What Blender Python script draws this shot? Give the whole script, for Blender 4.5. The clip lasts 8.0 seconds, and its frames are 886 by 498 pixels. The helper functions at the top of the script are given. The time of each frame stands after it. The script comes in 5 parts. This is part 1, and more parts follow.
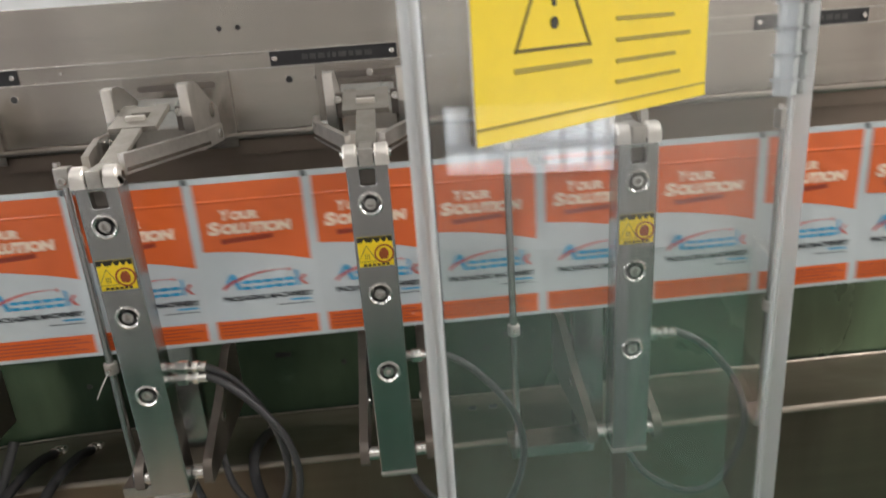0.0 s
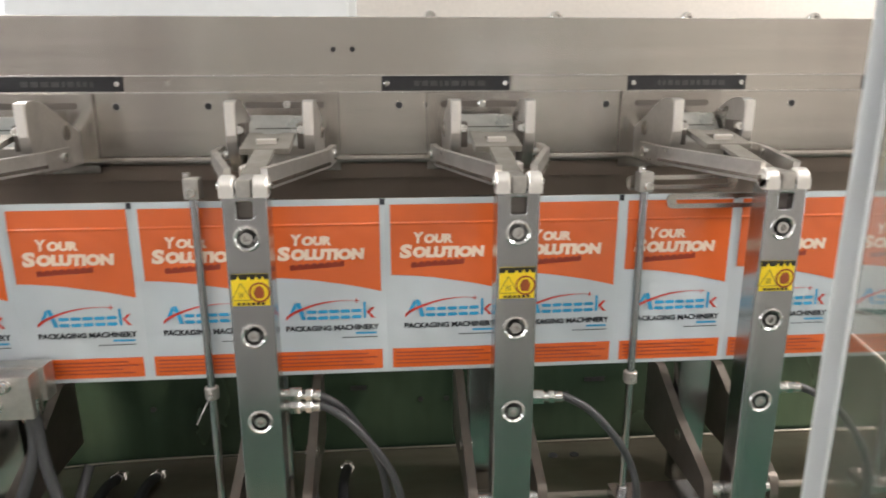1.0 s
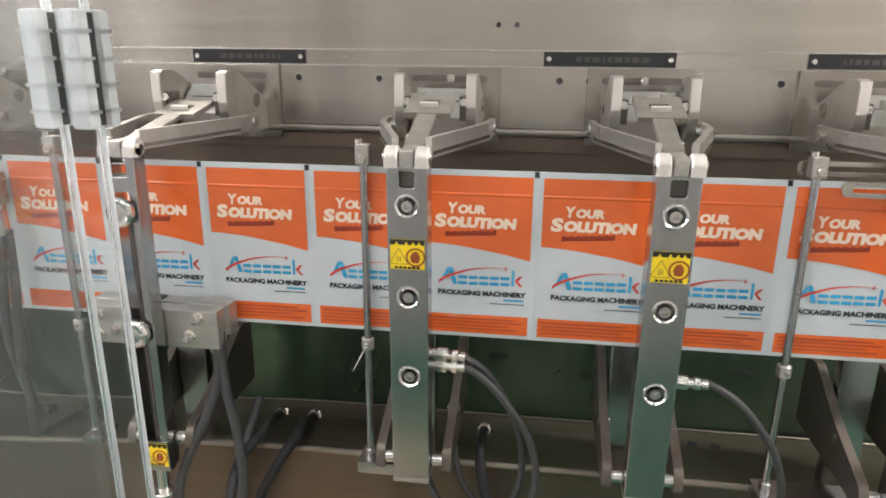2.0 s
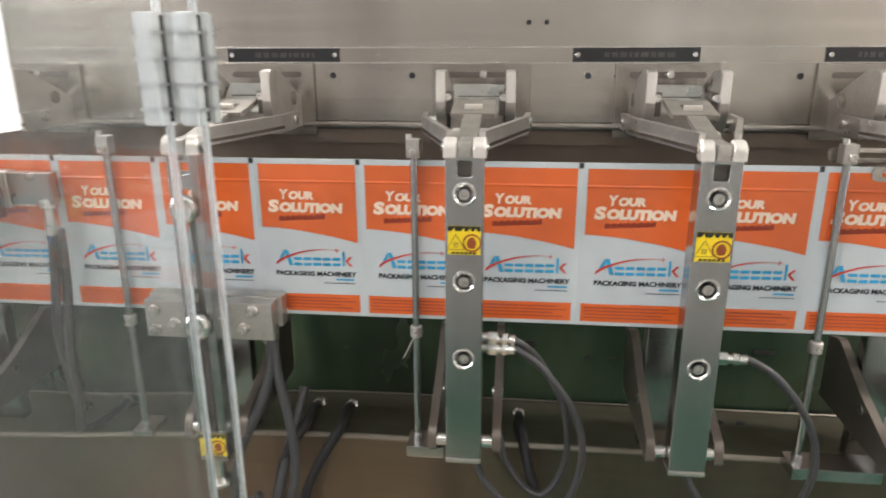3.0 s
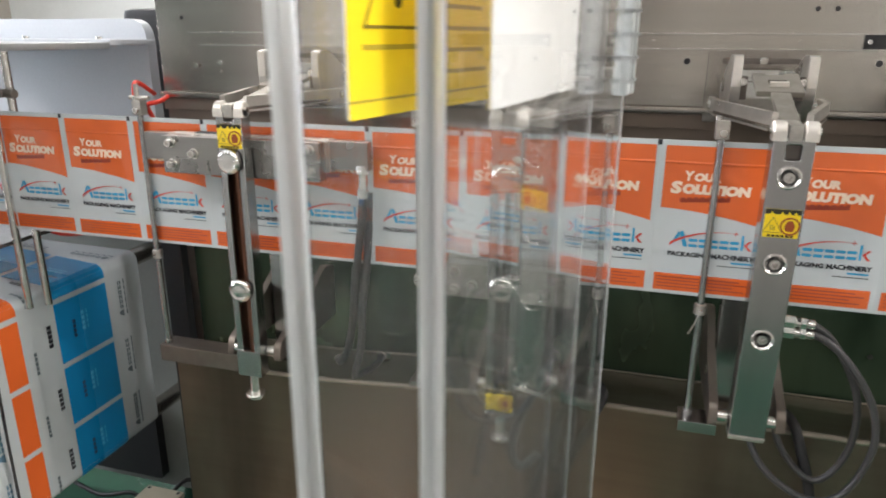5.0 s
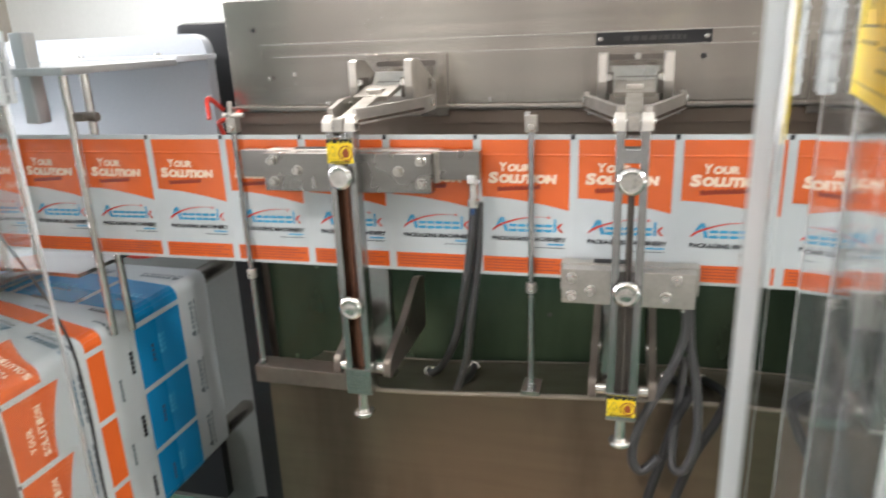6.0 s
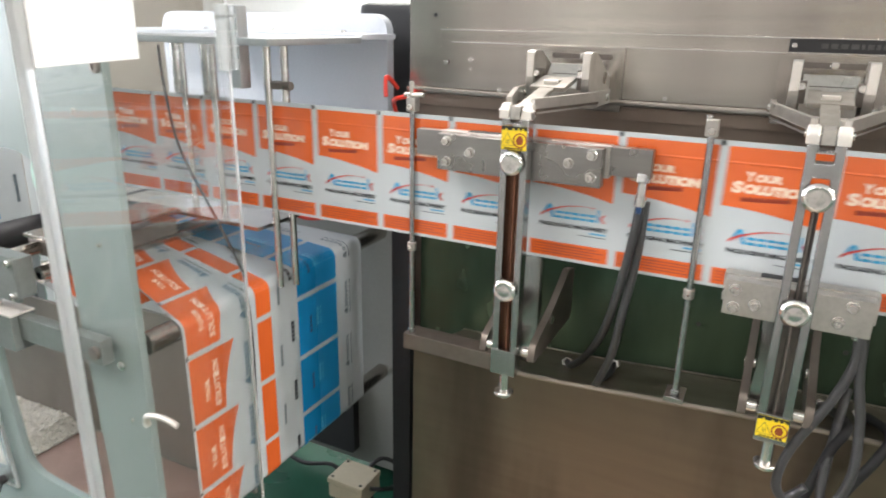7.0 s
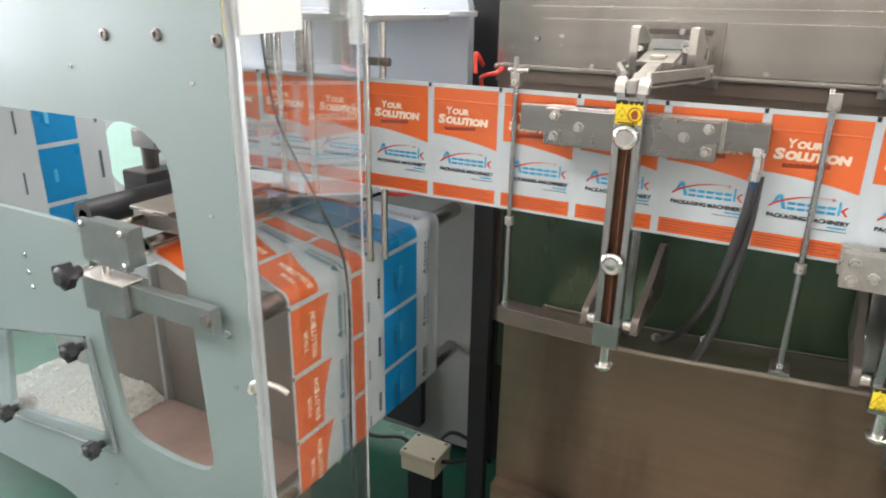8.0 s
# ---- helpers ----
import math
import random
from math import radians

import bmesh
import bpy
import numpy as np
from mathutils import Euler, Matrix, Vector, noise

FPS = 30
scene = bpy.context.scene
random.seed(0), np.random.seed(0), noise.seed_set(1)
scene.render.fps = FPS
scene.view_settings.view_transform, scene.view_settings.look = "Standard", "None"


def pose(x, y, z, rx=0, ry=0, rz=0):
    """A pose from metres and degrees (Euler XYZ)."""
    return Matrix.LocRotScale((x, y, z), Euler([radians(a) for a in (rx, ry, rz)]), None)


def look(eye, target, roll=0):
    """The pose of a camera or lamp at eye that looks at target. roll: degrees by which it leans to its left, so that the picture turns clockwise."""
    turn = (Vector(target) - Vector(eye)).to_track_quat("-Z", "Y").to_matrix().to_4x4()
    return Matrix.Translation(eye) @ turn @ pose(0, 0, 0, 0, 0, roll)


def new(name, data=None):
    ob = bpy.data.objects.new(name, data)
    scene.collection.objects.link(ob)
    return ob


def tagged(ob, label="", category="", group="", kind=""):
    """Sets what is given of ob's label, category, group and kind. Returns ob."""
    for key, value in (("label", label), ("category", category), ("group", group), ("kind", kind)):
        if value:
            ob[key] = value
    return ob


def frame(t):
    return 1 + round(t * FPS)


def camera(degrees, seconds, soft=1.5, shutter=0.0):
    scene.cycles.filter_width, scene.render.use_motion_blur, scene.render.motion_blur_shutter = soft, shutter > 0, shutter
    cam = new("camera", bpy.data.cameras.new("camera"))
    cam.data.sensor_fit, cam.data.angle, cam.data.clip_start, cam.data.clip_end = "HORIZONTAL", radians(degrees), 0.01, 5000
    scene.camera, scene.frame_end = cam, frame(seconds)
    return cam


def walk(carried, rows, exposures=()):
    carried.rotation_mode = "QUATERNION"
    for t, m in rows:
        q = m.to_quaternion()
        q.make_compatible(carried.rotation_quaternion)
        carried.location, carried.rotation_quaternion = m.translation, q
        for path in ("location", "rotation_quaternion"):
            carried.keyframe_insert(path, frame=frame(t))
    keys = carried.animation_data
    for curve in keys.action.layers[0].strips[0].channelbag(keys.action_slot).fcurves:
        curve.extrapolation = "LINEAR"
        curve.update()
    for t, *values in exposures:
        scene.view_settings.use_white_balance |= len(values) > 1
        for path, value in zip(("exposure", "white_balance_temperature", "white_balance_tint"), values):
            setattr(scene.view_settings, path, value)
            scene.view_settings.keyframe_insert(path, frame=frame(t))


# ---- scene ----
cam = camera(66.1, 8.0, 1.8, 0.5)
PATH = [
    (0, (0.700, -0.869, 1.399), (0.808, 1.030, 0.779), -4.2),
    (0.5, (0.633, -0.835, 1.395), (0.784, 1.089, 0.87), -2.0),
    (1, (0.519, -0.823, 1.391), (0.676, 1.104, 0.879), -0.1),
    (1.5, (0.507, -0.833, 1.389), (0.334, 1.078, 0.825), 0.5),
    (1.7, (0.516, -0.842, 1.391), (0.244, 1.054, 0.815), 0.5),
    (3, (0.426, -0.902, 1.391), (0.219, 1.0, 0.807), -0.2),
    (3.5, (0.344, -0.946, 1.383), (0.137, 0.94, 0.752), -0.5),
    (4, (0.271, -0.976, 1.38), (0.04, 0.928, 0.814), -0.8),
    (4.5, (0.24, -1.001, 1.376), (-0.253, 0.854, 0.813), -1.0),
    (4.7, (0.227, -1.004, 1.373), (-0.321, 0.823, 0.769), 0.6),
    (5.8, (0.026, -1.038, 1.39), (-0.459, 0.816, 0.819), -1.6),
    (6, (-0.008, -1.039, 1.389), (-0.521, 0.798, 0.787), -2.3),
    (6.5, (-0.046, -1.057, 1.393), (-0.725, 0.719, 0.772), -1.0),
    (7, (-0.049, -1.086, 1.396), (-0.9, 0.61, 0.763), 1.1),
    (7.5, (-0.121, -1.13, 1.39), (-1.001, 0.544, 0.739), 0.6),
    (8, (-0.169, -1.176, 1.382), (-1.064, 0.479, 0.704), 1.0),
]
walk(cam, [(t, look(eye, target, roll)) for t, eye, target, roll in PATH], [(0, -1.2), (0.5, -1.14), (1, -0.82), (1.5, -0.70), (3.5, -0.72), (4, -0.78), (4.5, -0.92), (6, -0.50), (6.5, -0.40), (8, -0.42)])

# ---------------- light ----------------
world = bpy.data.worlds.new("hall_light")
scene.world = world
world.use_nodes = True
world.node_tree.nodes["Background"].inputs[0].default_value = (0.92, 0.96, 1.0, 1)
world.node_tree.nodes["Background"].inputs[1].default_value = 0.18


def area_lamp(name, x, y, z, sx, sy, watts, colour, rx=0.0, rz=0.0):
    d = bpy.data.lights.new(name, "AREA")
    d.shape, d.size, d.size_y, d.energy, d.color = "RECTANGLE", sx, sy, watts, colour
    o = new(name, d)
    o.matrix_world = pose(x, y, z, rx, 0, rz)
    return o


# Unseen warm hall lamps: three over the aisle, two added to brighten background and film. Daylight from the window wall
# beyond the unwinding end.
LAMPS = ((-1.9, -1.9, 62), (0.3, -1.9, 10), (2.5, -1.9, 4), (-1.7, 1.9, 125), (3.6, -0.5, 380))
for lx, ly, watts in LAMPS:
    area_lamp("unseen_hall_lamp", lx, ly, 3.18, 1.5, 0.4, watts, (1.0, 0.945, 0.905))
area_lamp("window_daylight", -4.55, -1.0, 1.9, 2.8, 1.8, 250, (0.89, 0.90, 1.0), 90, -90)
# East lamp added for a far doorway's daylight.
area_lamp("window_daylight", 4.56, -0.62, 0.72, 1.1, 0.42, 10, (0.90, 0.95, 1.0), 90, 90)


# ---------------- materials ----------------
def material(name, colour, rough=0.5, metal=0.0, grain=0.0, scale=40.0, stretch=(1, 1, 1), bump=0.0, wear_or_sheen=0.0, wear_or_sheen_colour=None,
             coat=0.0, vary=0.0, wear_or_sheen_scale=3.0, clouds=True, sheen_stretch=(1, 1, 1)):
    m = bpy.data.materials.new(name)
    m.use_nodes = True
    nt = m.node_tree
    b = nt.nodes["Principled BSDF"]
    b.inputs["Roughness"].default_value = rough
    b.inputs["Metallic"].default_value = metal
    b.inputs["Coat Weight"].default_value = coat
    link = nt.links.new
    pos = nt.nodes.new("ShaderNodeTexCoord")
    mapn = nt.nodes.new("ShaderNodeMapping")
    mapn.inputs["Scale"].default_value = stretch
    link(pos.outputs["Object"], mapn.inputs[0])
    fine = nt.nodes.new("ShaderNodeTexNoise")
    fine.inputs["Scale"].default_value, fine.inputs["Detail"].default_value = scale, 6
    link(mapn.outputs[0], fine.inputs["Vector"])
    broad = nt.nodes.new("ShaderNodeTexNoise")
    broad.inputs["Scale"].default_value, broad.inputs["Detail"].default_value = wear_or_sheen_scale, 5
    # Stretched noise draws real wear, or reflection bands put into the base colour.
    lie = nt.nodes.new("ShaderNodeMapping")
    lie.inputs["Scale"].default_value = sheen_stretch
    link(pos.outputs["Object"], lie.inputs[0])
    link(lie.outputs[0], broad.inputs["Vector"])
    base = nt.nodes.new("ShaderNodeMix")
    base.data_type = "RGBA"
    base.inputs[6].default_value = (*colour, 1)
    base.inputs[7].default_value = (*(wear_or_sheen_colour or [c * 0.55 for c in colour]), 1)
    ramp = nt.nodes.new("ShaderNodeMapRange")
    ramp.interpolation_type = "SMOOTHSTEP"
    ramp.inputs[1].default_value, ramp.inputs[2].default_value = 0.42, 0.75
    ramp.inputs[3].default_value, ramp.inputs[4].default_value = 0.0, wear_or_sheen
    link(broad.outputs[0], ramp.inputs[0])
    link(ramp.outputs[0], base.inputs[0])
    tint = nt.nodes.new("ShaderNodeMix")
    tint.data_type, tint.blend_type = "RGBA", "MULTIPLY"
    tint.inputs[0].default_value = 1.0
    grey = nt.nodes.new("ShaderNodeMapRange")
    grey.inputs[1].default_value, grey.inputs[2].default_value = 0.25, 0.75
    grey.inputs[3].default_value, grey.inputs[4].default_value = 1 - grain, 1 + grain * 0.5
    link(fine.outputs[0], grey.inputs[0])
    link(base.outputs[2], tint.inputs[6])
    link(grey.outputs[0], tint.inputs[7])
    last = tint.outputs[2]
    if vary:
        info = nt.nodes.new("ShaderNodeObjectInfo")
        each = nt.nodes.new("ShaderNodeMapRange")
        each.inputs[3].default_value, each.inputs[4].default_value = 1 - vary, 1 + vary
        link(info.outputs["Random"], each.inputs[0])
        more = nt.nodes.new("ShaderNodeMix")
        more.data_type, more.blend_type = "RGBA", "MULTIPLY"
        more.inputs[0].default_value = 1.0
        link(last, more.inputs[6])
        link(each.outputs[0], more.inputs[7])
        last = more.outputs[2]
    link(last, b.inputs["Base Color"])
    spread = nt.nodes.new("ShaderNodeMapRange")
    spread.interpolation_type = "SMOOTHSTEP"
    spread.inputs[1].default_value, spread.inputs[2].default_value = 0.3, 0.7
    spread.inputs[3].default_value, spread.inputs[4].default_value = max(0.03, rough * 0.82), min(1, rough * 1.2)
    link(broad.outputs[0], spread.inputs[0])
    if clouds:
        link(spread.outputs[0], b.inputs["Roughness"])
    if bump:
        bn = nt.nodes.new("ShaderNodeBump")
        bn.inputs["Strength"].default_value, bn.inputs["Distance"].default_value = bump, 0.001
        link(fine.outputs[0], bn.inputs["Height"])
        link(bn.outputs[0], b.inputs["Normal"])
    return m


def glass(name, colour, rough=0.02, dust=0.05):
    """Clear acrylic: real refraction and gloss, with a thin uneven film of dust."""
    m = bpy.data.materials.new(name)
    m.use_nodes = True
    nt = m.node_tree
    b, out = nt.nodes["Principled BSDF"], nt.nodes["Material Output"]
    b.inputs["Base Color"].default_value = (*colour, 1)
    b.inputs["Roughness"].default_value, b.inputs["IOR"].default_value = rough, 1.45
    b.inputs["Transmission Weight"].default_value = 1.0
    haze = nt.nodes.new("ShaderNodeBsdfDiffuse")
    haze.inputs[0].default_value = (0.8, 0.84, 0.84, 1)
    mix = nt.nodes.new("ShaderNodeMixShader")
    cloud = nt.nodes.new("ShaderNodeTexNoise")
    cloud.inputs["Scale"].default_value, cloud.inputs["Detail"].default_value = 7, 6
    amount = nt.nodes.new("ShaderNodeMapRange")
    amount.inputs[1].default_value, amount.inputs[2].default_value = 0.3, 0.8
    amount.inputs[3].default_value, amount.inputs[4].default_value = dust * 0.5, dust * 1.6
    nt.links.new(cloud.outputs[0], amount.inputs[0])
    nt.links.new(amount.outputs[0], mix.inputs[0])
    nt.links.new(b.outputs[0], mix.inputs[1])
    nt.links.new(haze.outputs[0], mix.inputs[2])
    nt.links.new(mix.outputs[0], out.inputs[0])
    return m


def glow(name, colour, strength):
    m = bpy.data.materials.new(name)
    m.use_nodes = True
    b = m.node_tree.nodes["Principled BSDF"]
    b.inputs["Base Color"].default_value = (*colour, 1)
    b.inputs["Emission Color"].default_value = (*colour, 1)
    b.inputs["Emission Strength"].default_value = strength
    return m


# Tall bands in the steel's base colour imitate reflections of its surroundings.
STEEL = material("brushed_stainless", (0.56, 0.525, 0.48), 0.26, 1.0, 0.11, 60, (0.04, 1, 1), 0.08, 0.8, (0.37, 0.335, 0.305), wear_or_sheen_scale=5.0, clouds=False, sheen_stretch=(1, 1, 0.12))
STEEL_V = material("stainless_arm", (0.47, 0.47, 0.47), 0.22, 1.0, 0.10, 70, (1, 1, 0.05), 0.06, 0.3, (0.38, 0.375, 0.37), wear_or_sheen_scale=9)
DARK_STEEL = material("dull_dark_steel", (0.22, 0.195, 0.175), 0.5, 0.9, 0.2, 50, (0.1, 1, 1), 0.1, 0.4)
# Apron steel darkened for shade and dim floor reflections, with upright reflection bands.
APRON = material("shade_toned_stainless", (0.20, 0.155, 0.118), 0.36, 0.88, 0.10, 45, (0.08, 1, 1), 0.08, 0.9, (0.085, 0.066, 0.05), wear_or_sheen_scale=5, sheen_stretch=(1, 1, 0.25))
CAST = material("satin_cast_aluminium", (0.60, 0.57, 0.53), 0.33, 0.9, 0.12, 160, (1, 1, 1), 0.25, 0.3, wear_or_sheen_scale=20)
PALE = material("pale_machined_ends", (0.78, 0.735, 0.68), 0.46, 0.6, 0.06, 120, (1, 1, 1), 0.1)
TOGGLE = material("satin_tan_steel", (0.31, 0.285, 0.25), 0.55, 0.7, 0.1, 120, (1, 1, 1), 0.15, 0.3, wear_or_sheen_scale=20)
CHROME = material("bright_bolt_steel", (0.74, 0.72, 0.69), 0.2, 1.0, 0.06, 90)
BLACK = material("black_rubber", (0.018, 0.018, 0.02), 0.55, 0.0, 0.2, 200, (1, 1, 1), 0.2)
BLACK_PLATE = material("black_engraved_plate", (0.02, 0.02, 0.022), 0.4, 0.0, 0.3, 90)
BLACK_MARK = material("worn_engraving", (0.07, 0.068, 0.065), 0.4, 0.0, 0.3, 90)
HOSE = material("grey_braided_hose", (0.058, 0.058, 0.060), 0.40, 0.2, 0.35, 900, (1, 1, 1), 0.4)
KICK = material("smudged_green_grey_steel", (0.27, 0.235, 0.18), 0.40, 0.85, 0.12, 45, (0.08, 1, 1), 0.08, 0.9, (0.15, 0.125, 0.095), wear_or_sheen_scale=4)
BAR = material("dark_ground_steel", (0.34, 0.33, 0.315), 0.30, 1.0, 0.12, 60, (0.06, 1, 1), 0.08, 0.5, (0.24, 0.23, 0.22), wear_or_sheen_scale=9)
COPPER = material("brown_oiled_spindle", (0.26, 0.12, 0.075), 0.35, 0.8, 0.2, 80)
# Paler than the apron: the bend's highlight is put into the colour.
LIP = material("highlit_steel_bend", (0.36, 0.32, 0.27), 0.36, 0.9, 0.2, 30, (0.3, 1, 1), 0.1, 0.8, (0.2, 0.175, 0.145), wear_or_sheen_scale=7)
RIM = material("bright_turned_rim", (0.70, 0.68, 0.66), 0.27, 1.0, 0.05, 90)
# Green of the floor's reflection is put into this steel's base colour.
INNER = material("green_reflection_steel", (0.085, 0.145, 0.095), 0.24, 0.68, 0.15, 40, (1, 1, 0.2), 0.06, 0.9, (0.045, 0.055, 0.04), wear_or_sheen_scale=3.5, sheen_stretch=(1, 1, 0.5))
TAN_FLOOR = material("worn_tan_floor", (0.34, 0.28, 0.205), 0.5, 0.0, 0.15, 25, (1, 1, 1), 0.08, 0.6, (0.22, 0.175, 0.125), wear_or_sheen_scale=2.5)
GREEN_FLOOR = material("green_epoxy_floor", (0.013, 0.075, 0.045), 0.32, 0.0, 0.15, 20, (1, 1, 1), 0.05, 0.5, (0.02, 0.03, 0.022), wear_or_sheen_scale=2)
AISLE = material("grey_aisle_paint", (0.19, 0.185, 0.178), 0.45, 0.0, 0.1, 25, (1, 1, 1), 0.05, 0.5, (0.15, 0.148, 0.14), wear_or_sheen_scale=2)
FRAME_PAINT = material("pale_green_grey_paint", (0.225, 0.275, 0.265), 0.42, 0.0, 0.04, 180, (1, 1, 1), 0.15, 0.2, (0.18, 0.235, 0.22), coat=0.05)
# Hood paint lightened for window light and haze over the plate.
HOOD_PAINT = material("lightened_blue_grey_paint", (0.68, 0.71, 0.76), 0.4, 0.0, 0.04, 150, (1, 1, 1), 0.1, 0.1, coat=0.15)
WHITE_WALL = material("white_painted_wall", (0.80, 0.81, 0.80), 0.6, 0.0, 0.03, 30, (1, 1, 1), 0.1, 0.15, (0.7, 0.71, 0.7))
PALE_WALL = material("pale_grey_wall_paint", (0.41, 0.385, 0.36), 0.6, 0.0, 0.05, 30, (1, 1, 1), 0.1, 0.4, (0.33, 0.31, 0.29), wear_or_sheen_scale=0.8)
GREY_WALL = material("warm_grey_wall_paint", (0.40, 0.36, 0.32), 0.6, 0.0, 0.05, 30, (1, 1, 1), 0.1, 0.2)
FILM_WHITE = material("white_laminate_film", (0.55, 0.60, 0.62), 0.22, 0.0, 0.02, 30, (1, 1, 1), 0.08, coat=0.5)
FILM_ORANGE = material("orange_print", (0.73, 0.138, 0.030), 0.24, 0.0, 0.05, 25, (1, 1, 1), 0.08, 0.15, (0.70, 0.125, 0.028), coat=0.6)
FILM_DARK = material("dark_brown_print", (0.28, 0.035, 0.012), 0.3)
FILM_TEXT = material("cream_print", (0.86, 0.68, 0.53), 0.3)
FILM_BLUE = material("sky_blue_print", (0.03, 0.35, 0.62), 0.28, 0.0, 0.06, 20, coat=0.3)
FILM_AZURE = material("azure_panel_print", (0.010, 0.255, 0.56), 0.28, 0.0, 0.06, 20, coat=0.3)
FILM_NAVY = material("navy_print", (0.015, 0.05, 0.13), 0.3)
FILM_RED = material("red_print", (0.62, 0.05, 0.03), 0.3)
FILM_INK = material("black_print", (0.02, 0.022, 0.03), 0.3)
FILM_STEELBLUE = material("faded_steel_blue_print", (0.08, 0.17, 0.24), 0.35)
FILM_SKY = material("pale_sky_print", (0.10, 0.47, 0.72), 0.3)
FILM_GREY = material("grey_print", (0.10, 0.13, 0.15), 0.35)
YELLOW = material("yellow_warning_vinyl", (0.88, 0.66, 0.02), 0.35, 0.0, 0.04, 60, coat=0.2)
INK = material("sticker_black_ink", (0.02, 0.018, 0.012), 0.4)
INK_OLIVE = material("sticker_faded_ink", (0.38, 0.29, 0.03), 0.4)
INK_FADED = material("sticker_dark_olive_ink", (0.16, 0.12, 0.015), 0.4)
INK_RED = material("sticker_brown_red_ink", (0.27, 0.06, 0.015), 0.4)
PAPER = material("white_sticker_back", (0.86, 0.86, 0.85), 0.5, 0.0, 0.02, 40)
ACRYLIC = glass("clear_acrylic", (0.97, 0.98, 0.975), 0.015, 0.012)
ACRYLIC_EDGE = glass("polished_acrylic_edge", (0.94, 0.95, 0.95), 0.40, 0.13)
HINGE = glass("milky_hinge_plastic", (0.95, 0.96, 0.96), 0.35, 0.45)
GRANULES = material("white_granules", (0.86, 0.82, 0.74), 0.7, 0.0, 0.1, 60)
TRAY = material("pinkish_brown_tray", (0.36, 0.24, 0.195), 0.45, 0.0, 0.1, 30, wear_or_sheen=0.4)
# Brown base colour imitates the web's reflection in the recess steel.
RECESS = material("brown_reflection_steel", (0.31, 0.245, 0.205), 0.45, 0.65, 0.08, 50, (0.05, 1, 1), 0.06, 0.6, wear_or_sheen_scale=6.0, sheen_stretch=(1, 1, 0.2))
GUSSET = material("dull_warm_steel", (0.215, 0.185, 0.16), 0.45, 0.9, 0.1, 60, (1, 1, 1), 0.1, 0.5)
NIP = material("grey_green_steel", (0.19, 0.21, 0.20), 0.4, 0.5, 0.1, 80, (1, 1, 1), 0.1, 0.4)
CHUTE = material("greyed_plastic_sheet", (0.30, 0.27, 0.24), 0.4, 0.0, 0.1, 15, (1, 1, 1), 0.05, 0.5, (0.19, 0.18, 0.165))
# Darker copy of the hood plate's paint, its shade in the grey.
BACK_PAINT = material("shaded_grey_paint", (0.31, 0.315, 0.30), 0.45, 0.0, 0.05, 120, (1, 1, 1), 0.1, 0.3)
ALU = material("extruded_aluminium", (0.66, 0.68, 0.70), 0.35, 0.85, 0.06, 120, (1, 1, 0.1))
BEIGE = material("beige_plastic", (0.55, 0.50, 0.38), 0.5, 0.0, 0.05, 80)
DISC_GREEN = material("pale_green_opening_light", (0.50, 0.72, 0.60), 0.35, 0.0, 0.05, 30)
RED_TUBE = material("red_air_tube", (0.75, 0.05, 0.03), 0.35)
CONCRETE = material("hall_ceiling_paint", (0.75, 0.76, 0.76), 0.7, 0.0, 0.05, 10)
LAMP_FACE = glow("lamp_diffuser", (1.0, 0.98, 0.95), 6.0)
WINDOW_GLOW = glow("bright_daylight_window", (0.92, 0.97, 1.0), 5.0)


